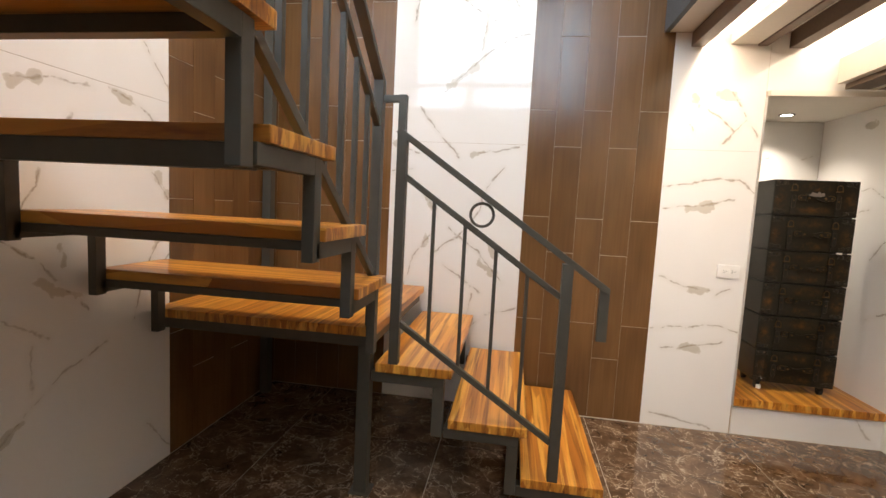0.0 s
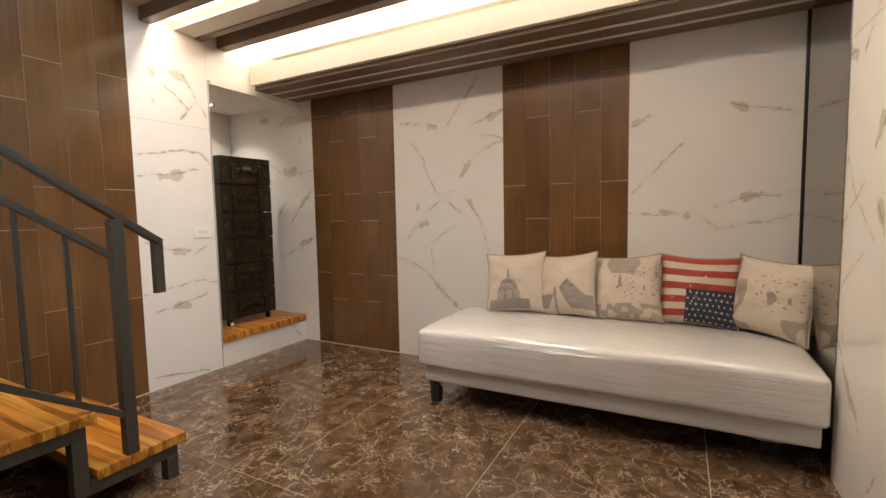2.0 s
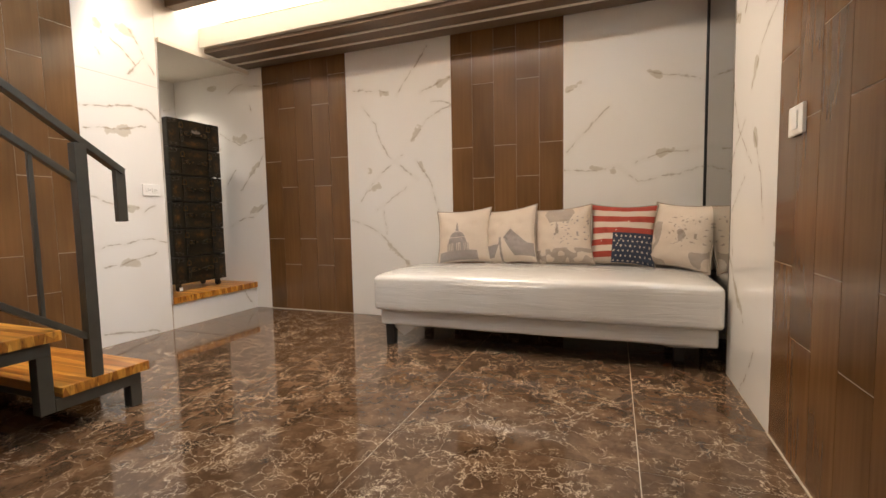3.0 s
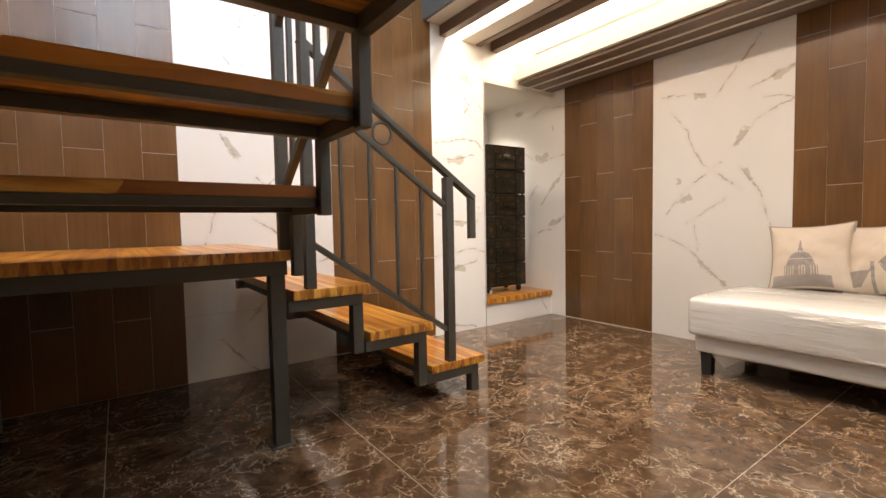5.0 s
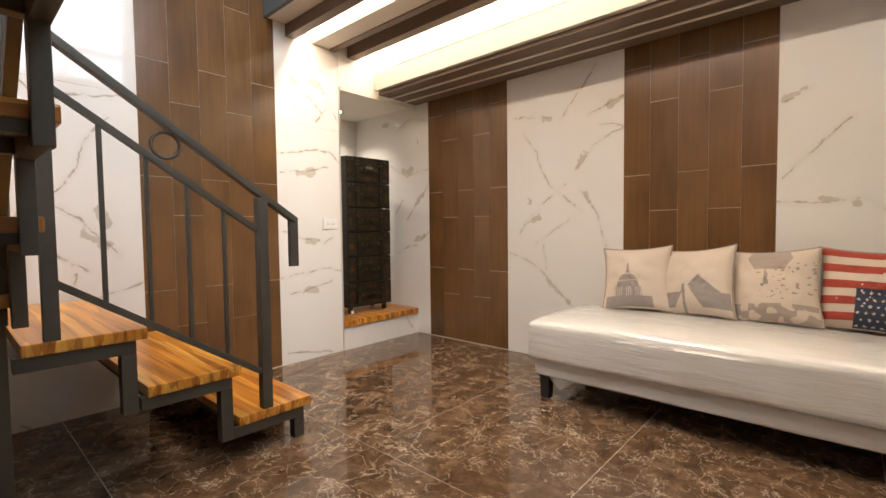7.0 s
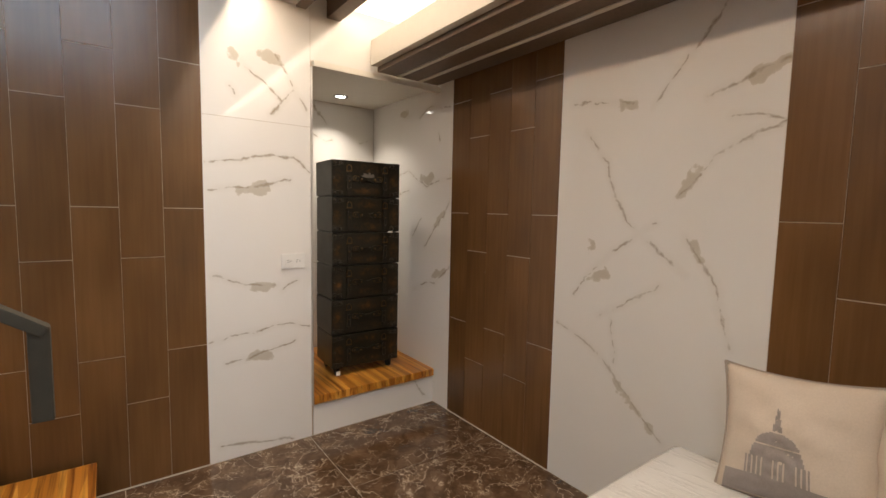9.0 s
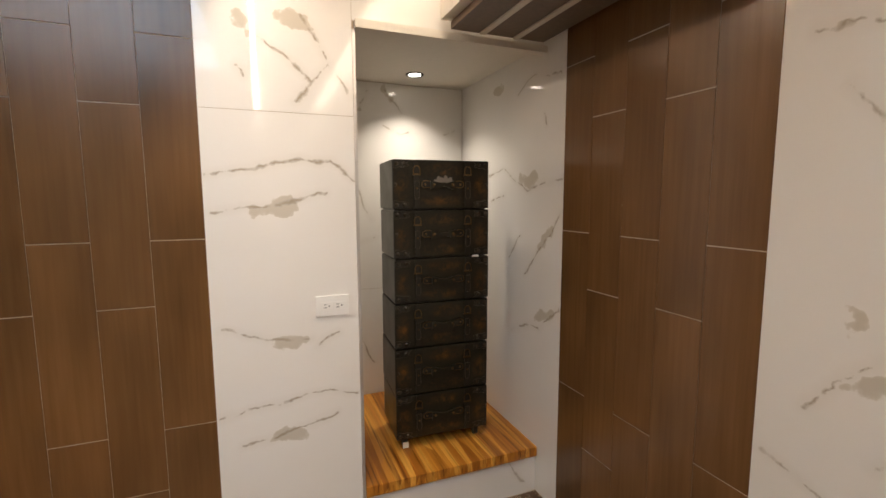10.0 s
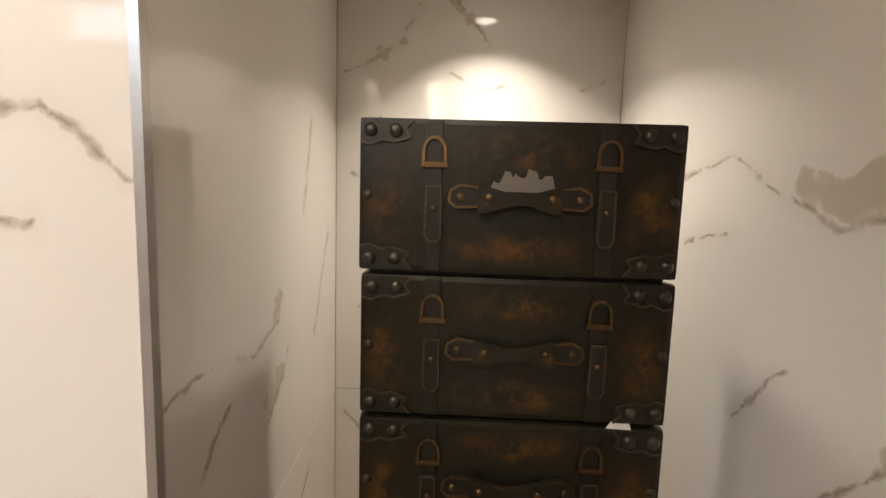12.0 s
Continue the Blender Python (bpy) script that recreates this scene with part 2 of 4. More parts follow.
def make_tread(name, axis):
    m, ns, ls, b = nodes(name, 0.30)
    stretch = {"x": (0.55, 20, 4), "y": (20, 0.55, 4)}[axis]
    v = place_coords(ns, ls, stretch, shift=True)
    n1 = add(ns, "TexNoise", Scale=2.6, Detail=5.0, Roughness=0.6)
    ls.new(v, n1.inputs["Vector"])
    stave = ns.new("ShaderNodeTexVoronoi")
    stave.inputs["Scale"].default_value = 2.1
    ls.new(v, stave.inputs["Vector"])
    bw = ns.new("ShaderNodeRGBToBW")
    ls.new(stave.outputs["Color"], bw.inputs[0])
    c1 = ramp(ns, ls, bw.outputs[0], [(0.15, (0.34, 0.12, 0.016)), (0.5, (0.56, 0.235, 0.032)), (0.85, (0.74, 0.40, 0.080))])
    c2 = ramp(ns, ls, n1.outputs[0], [(0.33, (0.34, 0.22, 0.14)), (0.47, (0.88, 0.86, 0.82)), (0.7, (1.15, 1.1, 1.02))])
    ls.new(mixed(ns, ls, 1.0, c1, c2, "MULTIPLY"), b.inputs["Base Color"])
    bumped(ns, ls, b, n1.outputs[0], 0.06, 0.001)


def make_plain(name, colour, rough, metal=0.0, grain=0.08, scale=30.0, bump=0.05):
    m, ns, ls, b = nodes(name, rough, metal, colour)
    v = place_coords(ns, ls)
    n1 = add(ns, "TexNoise", Scale=scale, Detail=4.0)
    n2 = add(ns, "TexNoise", Scale=2.0, Detail=3.0)
    ls.new(v, n1.inputs["Vector"])
    ls.new(v, n2.inputs["Vector"])
    lo, hi = tuple(x * (1 - grain) for x in colour), tuple(min(1, x * (1 + grain)) for x in colour)
    c = mixed(ns, ls, 0.5, ramp(ns, ls, n1.outputs[0], [(0.3, lo), (0.7, hi)]), ramp(ns, ls, n2.outputs[0], [(0.3, lo), (0.7, hi)]))
    ls.new(c, b.inputs["Base Color"])
    if bump:
        bumped(ns, ls, b, n1.outputs[0], bump, 0.001)
    return m


def make_leather():
    m, ns, ls, b = nodes("leather", 0.33)
    v = place_coords(ns, ls)
    fine = add(ns, "TexNoise", Scale=70.0, Detail=5.0)
    worn = add(ns, "TexNoise", Scale=24.0, Detail=6.0, Roughness=0.7)
    broad = add(ns, "TexNoise", Scale=7.0, Detail=3.0)
    for n in (fine, worn, broad):
        ls.new(v, n.inputs["Vector"])
    base = ramp(ns, ls, fine.outputs[0], [(0.3, (0.0075, 0.0070, 0.0038)), (0.7, (0.0165, 0.0148, 0.0078))])
    # rubbed places round the handle and at both ends of each drawer
    tc = ns.new("ShaderNodeTexCoord")
    total = None
    for cx, cz, sx, sz in ((0.52, 0.80, 4.2, 6.0), (0.50, 0.17, 3.6, 7.5), (0.09, 0.45, 11.0, 2.8), (0.91, 0.42, 11.0, 2.8)):
        mp = ns.new("ShaderNodeMapping")
        mp.inputs["Location"].default_value = (-cx * sx, 0.0, -cz * sz)
        mp.inputs["Scale"].default_value = (sx, 0.0, sz)
        ls.new(tc.outputs["Generated"], mp.inputs["Vector"])
        far = ns.new("ShaderNodeVectorMath")
        far.operation = "LENGTH"
        ls.new(mp.outputs[0], far.inputs[0])
        spot = ramp(ns, ls, far.outputs["Value"], [(0.15, grey(1)), (0.95, grey(0))])
        total = spot if total is None else mixed(ns, ls, 1.0, total, spot, "LIGHTEN")
    rag = ramp(ns, ls, worn.outputs[0], [(0.44, grey(0)), (0.68, grey(0.9))])
    rub = mixed(ns, ls, 1.0, total, rag, "MULTIPLY")
    stray = ramp(ns, ls, broad.outputs[0], [(0.66, grey(0)), (0.82, grey(0.35))])
    c = mixed(ns, ls, stray, base, (0.075, 0.036, 0.012))
    c = mixed(ns, ls, rub, c, (0.16, 0.066, 0.012))
    ls.new(c, b.inputs["Base Color"])
    ls.new(ramp(ns, ls, broad.outputs[0], [(0.3, grey(0.285)), (0.7, grey(0.38))]), b.inputs["Roughness"])
    b.inputs["Specular IOR Level"].default_value = 0.44
    bumped(ns, ls, b, fine.outputs[0], 0.18, 0.0008)


def make_film():
    m, ns, ls, b = nodes("vinyl", 0.30)
    v = place_coords(ns, ls)
    soft = add(ns, "TexNoise", Scale=3.0, Detail=3.0)
    ls.new(v, soft.inputs["Vector"])
    ls.new(ramp(ns, ls, soft.outputs[0], [(0.3, (0.64, 0.635, 0.615)), (0.7, (0.72, 0.715, 0.695))]), b.inputs["Base Color"])
    # stretched plastic film: long shallow creases
    mp = ns.new("ShaderNodeMapping")
    mp.inputs["Scale"].default_value = (11.0, 1.1, 17.0)
    ls.new(v, mp.inputs["Vector"])
    crease = add(ns, "TexNoise", Scale=2.2, Detail=6.0, Roughness=0.62, Distortion=0.6)
    ls.new(mp.outputs[0], crease.inputs["Vector"])
    # here and there the film stands up in a sharp ridge
    fold = ramp(ns, ls, crease.outputs[0], [(0.50, grey(0)), (0.57, grey(1)), (0.66, grey(0.25))])
    bend = ns.new("ShaderNodeBump")
    bend.inputs["Strength"].default_value, bend.inputs["Distance"].default_value = 1.0, 0.016
    ls.new(fold, bend.inputs["Height"])
    ls.new(bend.outputs[0], b.inputs["Coat Normal"])
    bumped(ns, ls, b, crease.outputs[0], 0.42, 0.014)
    b.inputs["Coat Weight"].default_value, b.inputs["Coat Roughness"].default_value = 1.0, 0.03
    b.inputs["Coat IOR"].default_value = 1.9


def make_mirror():
    m, ns, ls, b = nodes("grey_mirror", 0.02, 1.0, (0.34, 0.33, 0.30))


def make_film_sheet():
    m, ns, ls, b = nodes("film_sheet", 0.12, 0.0, (0.85, 0.88, 0.92))
    b.inputs["Alpha"].default_value = 0.35
    v = place_coords(ns, ls, (6, 1, 6))
    n1 = add(ns, "TexNoise", Scale=6.0, Detail=4.0)
    ls.new(v, n1.inputs["Vector"])
    bumped(ns, ls, b, n1.outputs[0], 0.6, 0.01)


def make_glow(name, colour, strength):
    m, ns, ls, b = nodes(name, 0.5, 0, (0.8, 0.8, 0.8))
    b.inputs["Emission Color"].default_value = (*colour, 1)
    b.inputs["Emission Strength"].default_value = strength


make_marble("marble_east", 1, EAST_VEINS, EAST_FILLS)
make_marble("marble_far", 1, FAR_VEINS, FAR_FILLS)
make_marble("marble_north", 0, NORTH_VEINS, NORTH_FILLS)
make_marble("marble_side", 1, SIDE_VEINS, SIDE_FILLS)
make_marble("marble_back", 0, BACK_VEINS, BACK_FILLS)
make_marble("marble_reveal", 1, REVEAL_VEINS, REVEAL_FILLS)
make_marble("marble_slab_x", 0, EAST_VEINS, EAST_FILLS, 0.725)
make_marble("marble_slab_y", 1, EAST_VEINS, EAST_FILLS, 0.15)
make_wood_tile()
make_floor()
make_tread("tread_wood_y", "y")
make_tread("tread_wood_x", "x")
make_plain("steel", (0.064, 0.058, 0.044), 0.50, 0.0, 0.15)
make_plain("grout", (0.43, 0.34, 0.245), 0.8)
make_plain("floor_grout", (0.46, 0.39, 0.30), 0.7)
make_plain("edge_strip", (0.55, 0.49, 0.40), 0.5)
make_plain("plaster", (0.74, 0.70, 0.62), 0.7, 0, 0.03)
make_plain("beam_wood", (0.16, 0.11, 0.075), 0.5, 0, 0.2, 60)
make_plain("fascia_paint", (0.09, 0.11, 0.13), 0.6)
make_plain("aluminium", (0.62, 0.60, 0.58), 0.35, 0.7)
make_plain("white_plastic", (0.82, 0.81, 0.78), 0.35, 0, 0.02)
make_plain("dark_slot", (0.03, 0.03, 0.03), 0.6)
make_leather()
make_plain("brass", (0.16, 0.105, 0.05), 0.36, 0.9, 0.4)
make_plain("rivet_metal", (0.055, 0.045, 0.034), 0.34, 0.6, 0.3)
make_plain("strap_leather", (0.011, 0.0095, 0.006), 0.40, 0, 0.3, 60, 0.2)
make_film()
make_film_sheet()
make_mirror()
make_plain("linen", (0.60, 0.51, 0.42), 0.85, 0, 0.08, 200, 0.3)
make_plain("black_paint", (0.02, 0.02, 0.02), 0.4)
make_plain("window_white", (0.75, 0.76, 0.78), 0.5)
make_plain("print_grey", (0.31, 0.27, 0.25), 0.85, 0, 0.15, 200)
make_plain("print_taupe", (0.37, 0.31, 0.26), 0.85, 0, 0.12, 200)
make_plain("flag_red", (0.36, 0.055, 0.035), 0.85, 0, 0.12, 200)
make_plain("flag_blue", (0.035, 0.045, 0.075), 0.85, 0, 0.15, 200)
make_plain("torn_paper", (0.175, 0.155, 0.135), 0.8)
make_plain("strap_edge", (0.045, 0.034, 0.022), 0.3, 0, 0.4, 60)
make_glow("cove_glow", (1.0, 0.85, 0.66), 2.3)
make_glow("lamp_glow", (1.0, 0.92, 0.80), 12.0)
make_glow("sky_glow", (0.62, 0.80, 1.0), 5.5)


# ---- building helpers ----
def box(bm, x0, y0, z0, x1, y1, z1, bevel=0.0):
    m = Matrix.Translation(((x0 + x1) / 2, (y0 + y1) / 2, (z0 + z1) / 2)) @ Matrix.Diagonal((x1 - x0, y1 - y0, z1 - z0, 1))
    vs = bmesh.ops.create_cube(bm, size=1, matrix=m)["verts"]
    if bevel:
        es = list({e for v in vs for e in v.link_edges})
        bmesh.ops.bevel(bm, geom=es, offset=bevel, segments=2, affect="EDGES", profile=0.7)


def bar(bm, a, b, w, h, bevel=0.003, up=(0, 0, 1)):
    a, b = Vector(a), Vector(b)
    d = (b - a).normalized()
    side = d.cross(Vector(up))
    side = side.normalized() if side.length > 1e-4 else Vector((1, 0, 0))
    top = side.cross(d)
    m = Matrix((side, d, top)).transposed().to_4x4()
    m.translation = (a + b) / 2
    vs = bmesh.ops.create_cube(bm, size=1, matrix=m @ Matrix.Diagonal((w, (b - a).length, h, 1)))["verts"]
    if bevel:
        bmesh.ops.bevel(bm, geom=list({e for v in vs for e in v.link_edges}), offset=bevel, segments=2, affect="EDGES", profile=0.7)


def mesh_of(bm, name, material, smooth=False):
    me = bpy.data.meshes.new(name)
    bm.to_mesh(me)
    bm.free()
    me.materials.append(MATS[material])
    if smooth:
        me.shade_smooth()
    return me


def part(name, bm, material, parent, label="", smooth=False):
    ob = new(name, mesh_of(bm, name, material, smooth))
    if parent is not None:
        ob.parent = parent
    return tagged(ob, label) if label else ob


def block(name, material, parent, *dims, bevel=0.003, label=""):
    bm = bmesh.new()
    box(bm, *dims, bevel=bevel)
    return part(name, bm, material, parent, label)


def thing(name, label, category, at=(0, 0, 0), group=""):
    ob = new(name)
    ob.location = at
    return tagged(ob, label, category, group)


def structure(name, material, boxes, label=""):
    bm = bmesh.new()
    for d in boxes:
        box(bm, *d)
    ob = part(name, bm, material, None)
    return tagged(ob, label, "", "", "structure")


# ---- structure ----
WEST, EAST, NORTH, SOUTH, TOP = -1.575, 2.51, 3.12, -0.60, 4.70
NICHE_X, NICHE_TOP, NICHE_BACK, SHELF = 1.632, 2.195, 4.050, 0.243
EDGE, CEIL, SLAT_Z = 1.00, 2.536, 2.200
LAY, TILE = 0.0018, 0.010

floor = structure("floor", "floor_grout", [(WEST - 0.2, SOUTH - 0.2, -0.12, EAST + 0.2, NORTH + 0.02, -0.0015)], "dark brown polished marble floor of square tiles")
wall_north = structure("wall_north", "grout", [(WEST - 0.2, NORTH + LAY, 0, NICHE_X - 0.002, NORTH + 0.16, TOP), (NICHE_X - 0.002, NORTH + LAY, NICHE_TOP + 0.10, EAST + 0.02, NORTH + 0.16, TOP)], "tall wall clad in white marble and brown plank tiles")
wall_east = structure("wall_east", "grout", [(EAST + LAY, SOUTH - 0.2, 0, EAST + 0.16, NICHE_BACK + 0.16, 3.0)], "wall clad in alternating white marble and brown plank tiles")
wall_west = structure("wall_west", "grout", [(WEST - 0.16, SOUTH - 0.2, 0, WEST - LAY, NORTH, TOP)], "stairwell wall with white marble and brown plank tiles")
wall_south = structure("wall_south", "grout", [(WEST, SOUTH - 0.16, 0, EAST, SOUTH - LAY, 2.85)], "wall with white marble, brown plank tiles and a grey mirror")
wall_south_upper = structure("wall_south_upper", "plaster", [(WEST, SOUTH - 0.16, 4.45, EAST, SOUTH, TOP), (WEST, SOUTH - 0.16, 2.85, -1.45, SOUTH, 4.45), (1.10, SOUTH - 0.16, 2.85, EAST, SOUTH, 4.45)], "plain upper wall around the window")
ceiling_high = structure("ceiling_high", "plaster", [(WEST - 0.2, SOUTH - 0.2, TOP, EAST + 0.2, NORTH + 0.2, TOP + 0.1)], "plain plaster ceiling of the stairwell")
wall_upper_east = structure("wall_upper_east", "plaster", [(EAST, SOUTH, 3.0, EAST + 0.16, NORTH, TOP)], "plain plaster wall of the upper floor")
fascia = structure("trim", "fascia_paint", [(EDGE, SOUTH, CEIL, EDGE + 0.03, NORTH - 0.002, 2.99)], "dark blue-grey painted edge of the upper floor slab")
ceiling = structure("ceiling", "plaster", [(EDGE + 0.03, SOUTH, CEIL + 0.002, EAST, NORTH, 2.98)], "low cream plaster ceiling with light coves")

# ceiling beams, coves and the slat band along the east wall
for x0, x1, z0 in ((1.165, 1.24, 2.448), (1.545, 1.60, 2.453), (1.72, 1.80, 2.438)):
    tagged(block("ceiling_beam", "beam_wood", None, x0, SOUTH, z0, x1, NORTH - 0.001, CEIL), "brown wooden ceiling beam beside a light cove", "beam", "ceiling beams", "structure")
structure("ceiling_panel", "plaster", [(1.39, SOUTH, 2.463, 1.544, NORTH - 0.001, CEIL)], "cream plaster strip between two ceiling beams")
structure("slat_soffit", "plaster", [(1.995, SOUTH, SLAT_Z + 0.026, EAST, NORTH - 0.03, SLAT_Z + 0.050), (1.985, SOUTH, SLAT_Z + 0.024, 2.012, NORTH - 0.03, 2.37)], "dropped cream soffit along the wall")
for k in range(3):
    x0 = 2.03 + k * 0.162
    tagged(block("ceiling_slat", "beam_wood", None, x0, SOUTH, SLAT_Z - 0.006, x0 + 0.130, NORTH - 0.03, SLAT_Z + 0.025), "brown wooden slat under the cream soffit", "slat", "soffit slats", "structure")
structure("soffit_strip", "plaster", [(2.163, SOUTH, SLAT_Z - 0.010, 2.189, NORTH - 0.03, SLAT_Z + 0.025), (2.325, SOUTH, SLAT_Z - 0.010, 2.351, NORTH - 0.03, SLAT_Z + 0.025)], "cream strip between brown soffit slats")
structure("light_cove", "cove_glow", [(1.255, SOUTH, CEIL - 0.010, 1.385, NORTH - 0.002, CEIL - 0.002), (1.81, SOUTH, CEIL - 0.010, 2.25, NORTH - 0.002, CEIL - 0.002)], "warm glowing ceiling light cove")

# niche
niche = structure("wall_niche", "grout", [(NICHE_X - 0.16, NICHE_BACK + LAY, 0, EAST, NICHE_BACK + 0.16, 2.4), (NICHE_X - 0.16, NORTH + 0.16, 0, NICHE_X - LAY, NICHE_BACK, 2.4), (NICHE_X - 0.10, NORTH + 0.02, 0, NICHE_X - LAY, NORTH + 0.161, 2.3)], "white marble niche walls")
for z0, z1 in ((0, 0.93), (0.93, NICHE_TOP)):
    block("marble_panel", "marble_back", niche, NICHE_X + 0.001, NICHE_BACK, z0 + 0.001, EAST - 0.001, NICHE_BACK + TILE, z1 - 0.001, bevel=0.001)
    block("marble_panel", "marble_reveal", niche, NICHE_X - TILE, NORTH + 0.012, z0 + 0.001, NICHE_X, NICHE_BACK - 0.001, z1 - 0.001, bevel=0.001)
structure("niche_plinth", "marble_slab_x", [(NICHE_X + 0.002, NORTH + 0.004, 0, EAST - 0.002, NICHE_BACK - 0.002, SHELF - 0.052)], "white marble plinth under the niche")
structure("ceiling_niche", "plaster", [(NICHE_X + 0.001, NORTH + 0.02, NICHE_TOP, EAST - 0.001, NICHE_BACK - 0.001, NICHE_TOP + 0.10)], "white niche ceiling")
structure("lintel", "plaster", [(NICHE_X + 0.001, NORTH - 0.028, 2.153, 1.984, NORTH + 0.02, 2.186), (1.984, NORTH - 0.028, 2.153, EAST - 0.001, NORTH + 0.02, 2.1835)], "white board over the niche opening")
structure("niche_trim", "aluminium", [(NICHE_X - 0.009, NORTH - 0.003, 0.19, NICHE_X + 0.003, NORTH + 0.012, 2.153)], "slim aluminium corner trim of the niche")
tagged(block("niche_shelf", "tread_wood_y", None, NICHE_X + 0.004, NORTH - 0.012, SHELF - 0.050, EAST - 0.004, NICHE_BACK - 0.004, SHELF, bevel=0.004), "orange-brown striped wooden shelf board in the niche", "shelf")
lamp = thing("downlight", "small round recessed downlight with a dark rim", "lamp")
bm = bmesh.new()
lx, ly = 2.105, 3.80
for k in range(32):
    a0, a1 = 2 * math.pi * k / 32, 2 * math.pi * (k + 1) / 32
    rows = [(0.036, NICHE_TOP - 0.0005), (0.040, NICHE_TOP - 0.006), (0.048, NICHE_TOP - 0.007), (0.052, NICHE_TOP - 0.0005)]
    for (r0, z0), (r1, z1) in zip(rows, rows[1:]):
        bm.faces.new([bm.verts.new((lx + r * math.cos(q), ly + r * math.sin(q), z)) for r, q, z in ((r0, a0, z0), (r1, a0, z1), (r1, a1, z1), (r0, a1, z0))])
part("rim", bm, "black_paint", lamp, "dark metal rim")
bm = bmesh.new()
bmesh.ops.create_cone(bm, cap_ends=True, segments=32, radius1=0.036, radius2=0.036, depth=0.003, matrix=Matrix.Translation((lx, ly, NICHE_TOP - 0.0025)))
part("lens", bm, "lamp_glow", lamp, "bright white lens")

# mirror beside the sofa
mirror = tagged(block("mirror", "grey_mirror", None, 1.80, SOUTH - 0.001, 0.0, EAST - 0.012, SOUTH + 0.004, CEIL - 0.01, bevel=0.001), "grey tinted mirror panel beside the sofa", "mirror")
structure("mirror_edge", "black_paint", [(EAST - 0.011, SOUTH, 0, EAST - 0.001, SOUTH + 0.012, SLAT_Z)], "dark edge strip of the mirror")

# pale edge strip where the plank walls meet the floor
structure("baseboard", "edge_strip", [(0.207, NORTH - 0.005, 0.0005, 1.071, NORTH - 0.0005, 0.006), (EAST - 0.005, 2.066, 0.0005, EAST - 0.0005, 2.95, 0.006), (0.25, SOUTH + 0.0005, 0.0005, 1.12, SOUTH + 0.005, 0.006)], "slim pale strip along the foot of the plank walls")

# upper window
win = tagged(new("window_1"), "wide upper window with white frame", "window", "", "structure")
for d in ((-1.45, 2.85, 1.10, 2.89), (-1.45, 4.40, 1.10, 4.45), (-1.45, 2.89, -1.40, 4.40), (1.05, 2.89, 1.10, 4.40), (-0.44, 2.89, -0.38, 4.40), (0.44, 2.89, 0.50, 4.40), (-1.40, 3.18, -0.44, 3.25), (-0.38, 3.18, 0.44, 3.25), (0.50, 3.18, 1.05, 3.25)):
    block("window_frame", "window_white", win, d[0], SOUTH - 0.12, d[1], d[2], SOUTH - 0.06, d[3])
tagged(block("backdrop", "sky_glow", None, -2.2, SOUTH - 0.5, 2.5, 1.9, SOUTH - 0.48, 4.9), "bright sky outside the window", "", "", "structure")

# ---- staircase ----
YF, YB, TH, DEEP = 1.970, 3.08, 0.042, 0.355
LAND = 0.824
stair = thing("staircase", "dark grey steel staircase with orange-brown wooden treads", "staircase")


def steel(name, *boxes, label=""):
    bm = bmesh.new()
    for d in boxes:
        box(bm, *d, bevel=0.003)
    return part(name, bm, "steel", stair, label)


LOW = [(0.604, 0.192), (0.263, 0.421), (-0.086, 0.650)]
BAR = 0.05
for n, (xr, z) in enumerate(LOW):
    block("tread", "tread_wood_y", stair, xr - DEEP, YF, z - TH, xr, YB, z, bevel=0.005)
    zt = z - TH - 0.0005
    below = LOW[n - 1][1] - TH - BAR if n else 0.0
    for y in (YF + 0.012, YB - 0.10):
        steel("stringer", (xr - DEEP - 0.02, y, zt - BAR, xr - 0.035, y + BAR, zt), (xr - 0.085, y, below, xr - 0.035, y + BAR, zt - BAR - 0.0005))
    for x in (xr - DEEP + 0.02, xr - 0.09):
        steel("crossbar", (x, YF + 0.0625, zt - 0.04, x + 0.04, YB - 0.1005, zt))
block("landing", "tread_wood_y", stair, WEST + 0.02, 1.925, LAND - TH, -0.440, YB, LAND, bevel=0.005)
zt = LAND - TH - 0.0005
steel("landing_frame", (WEST + 0.02, 1.965, zt - 0.06, -0.465, 2.015, zt), (WEST + 0.02, YB - 0.06, zt - 0.06, -0.465, YB - 0.01, zt), (-0.515, 2.016, zt - 0.06, -0.465, YB - 0.061, zt), (WEST + 0.02, 2.016, zt - 0.06, WEST + 0.07, YB - 0.061, zt), (-1.0, 2.016, zt - 0.06, -0.95, YB - 0.061, zt))
steel("post", (-0.530, 1.984, 0, -0.470, 2.044, zt - 0.061))
steel("post", (-1.56, 2.90, 0, -1.50, 2.96, 3.4))
bm = bmesh.new()
box(bm, -0.550, 1.964, 0, -0.450, 2.064, 0.006, bevel=0.002)
part("base_plate", bm, "steel", stair)

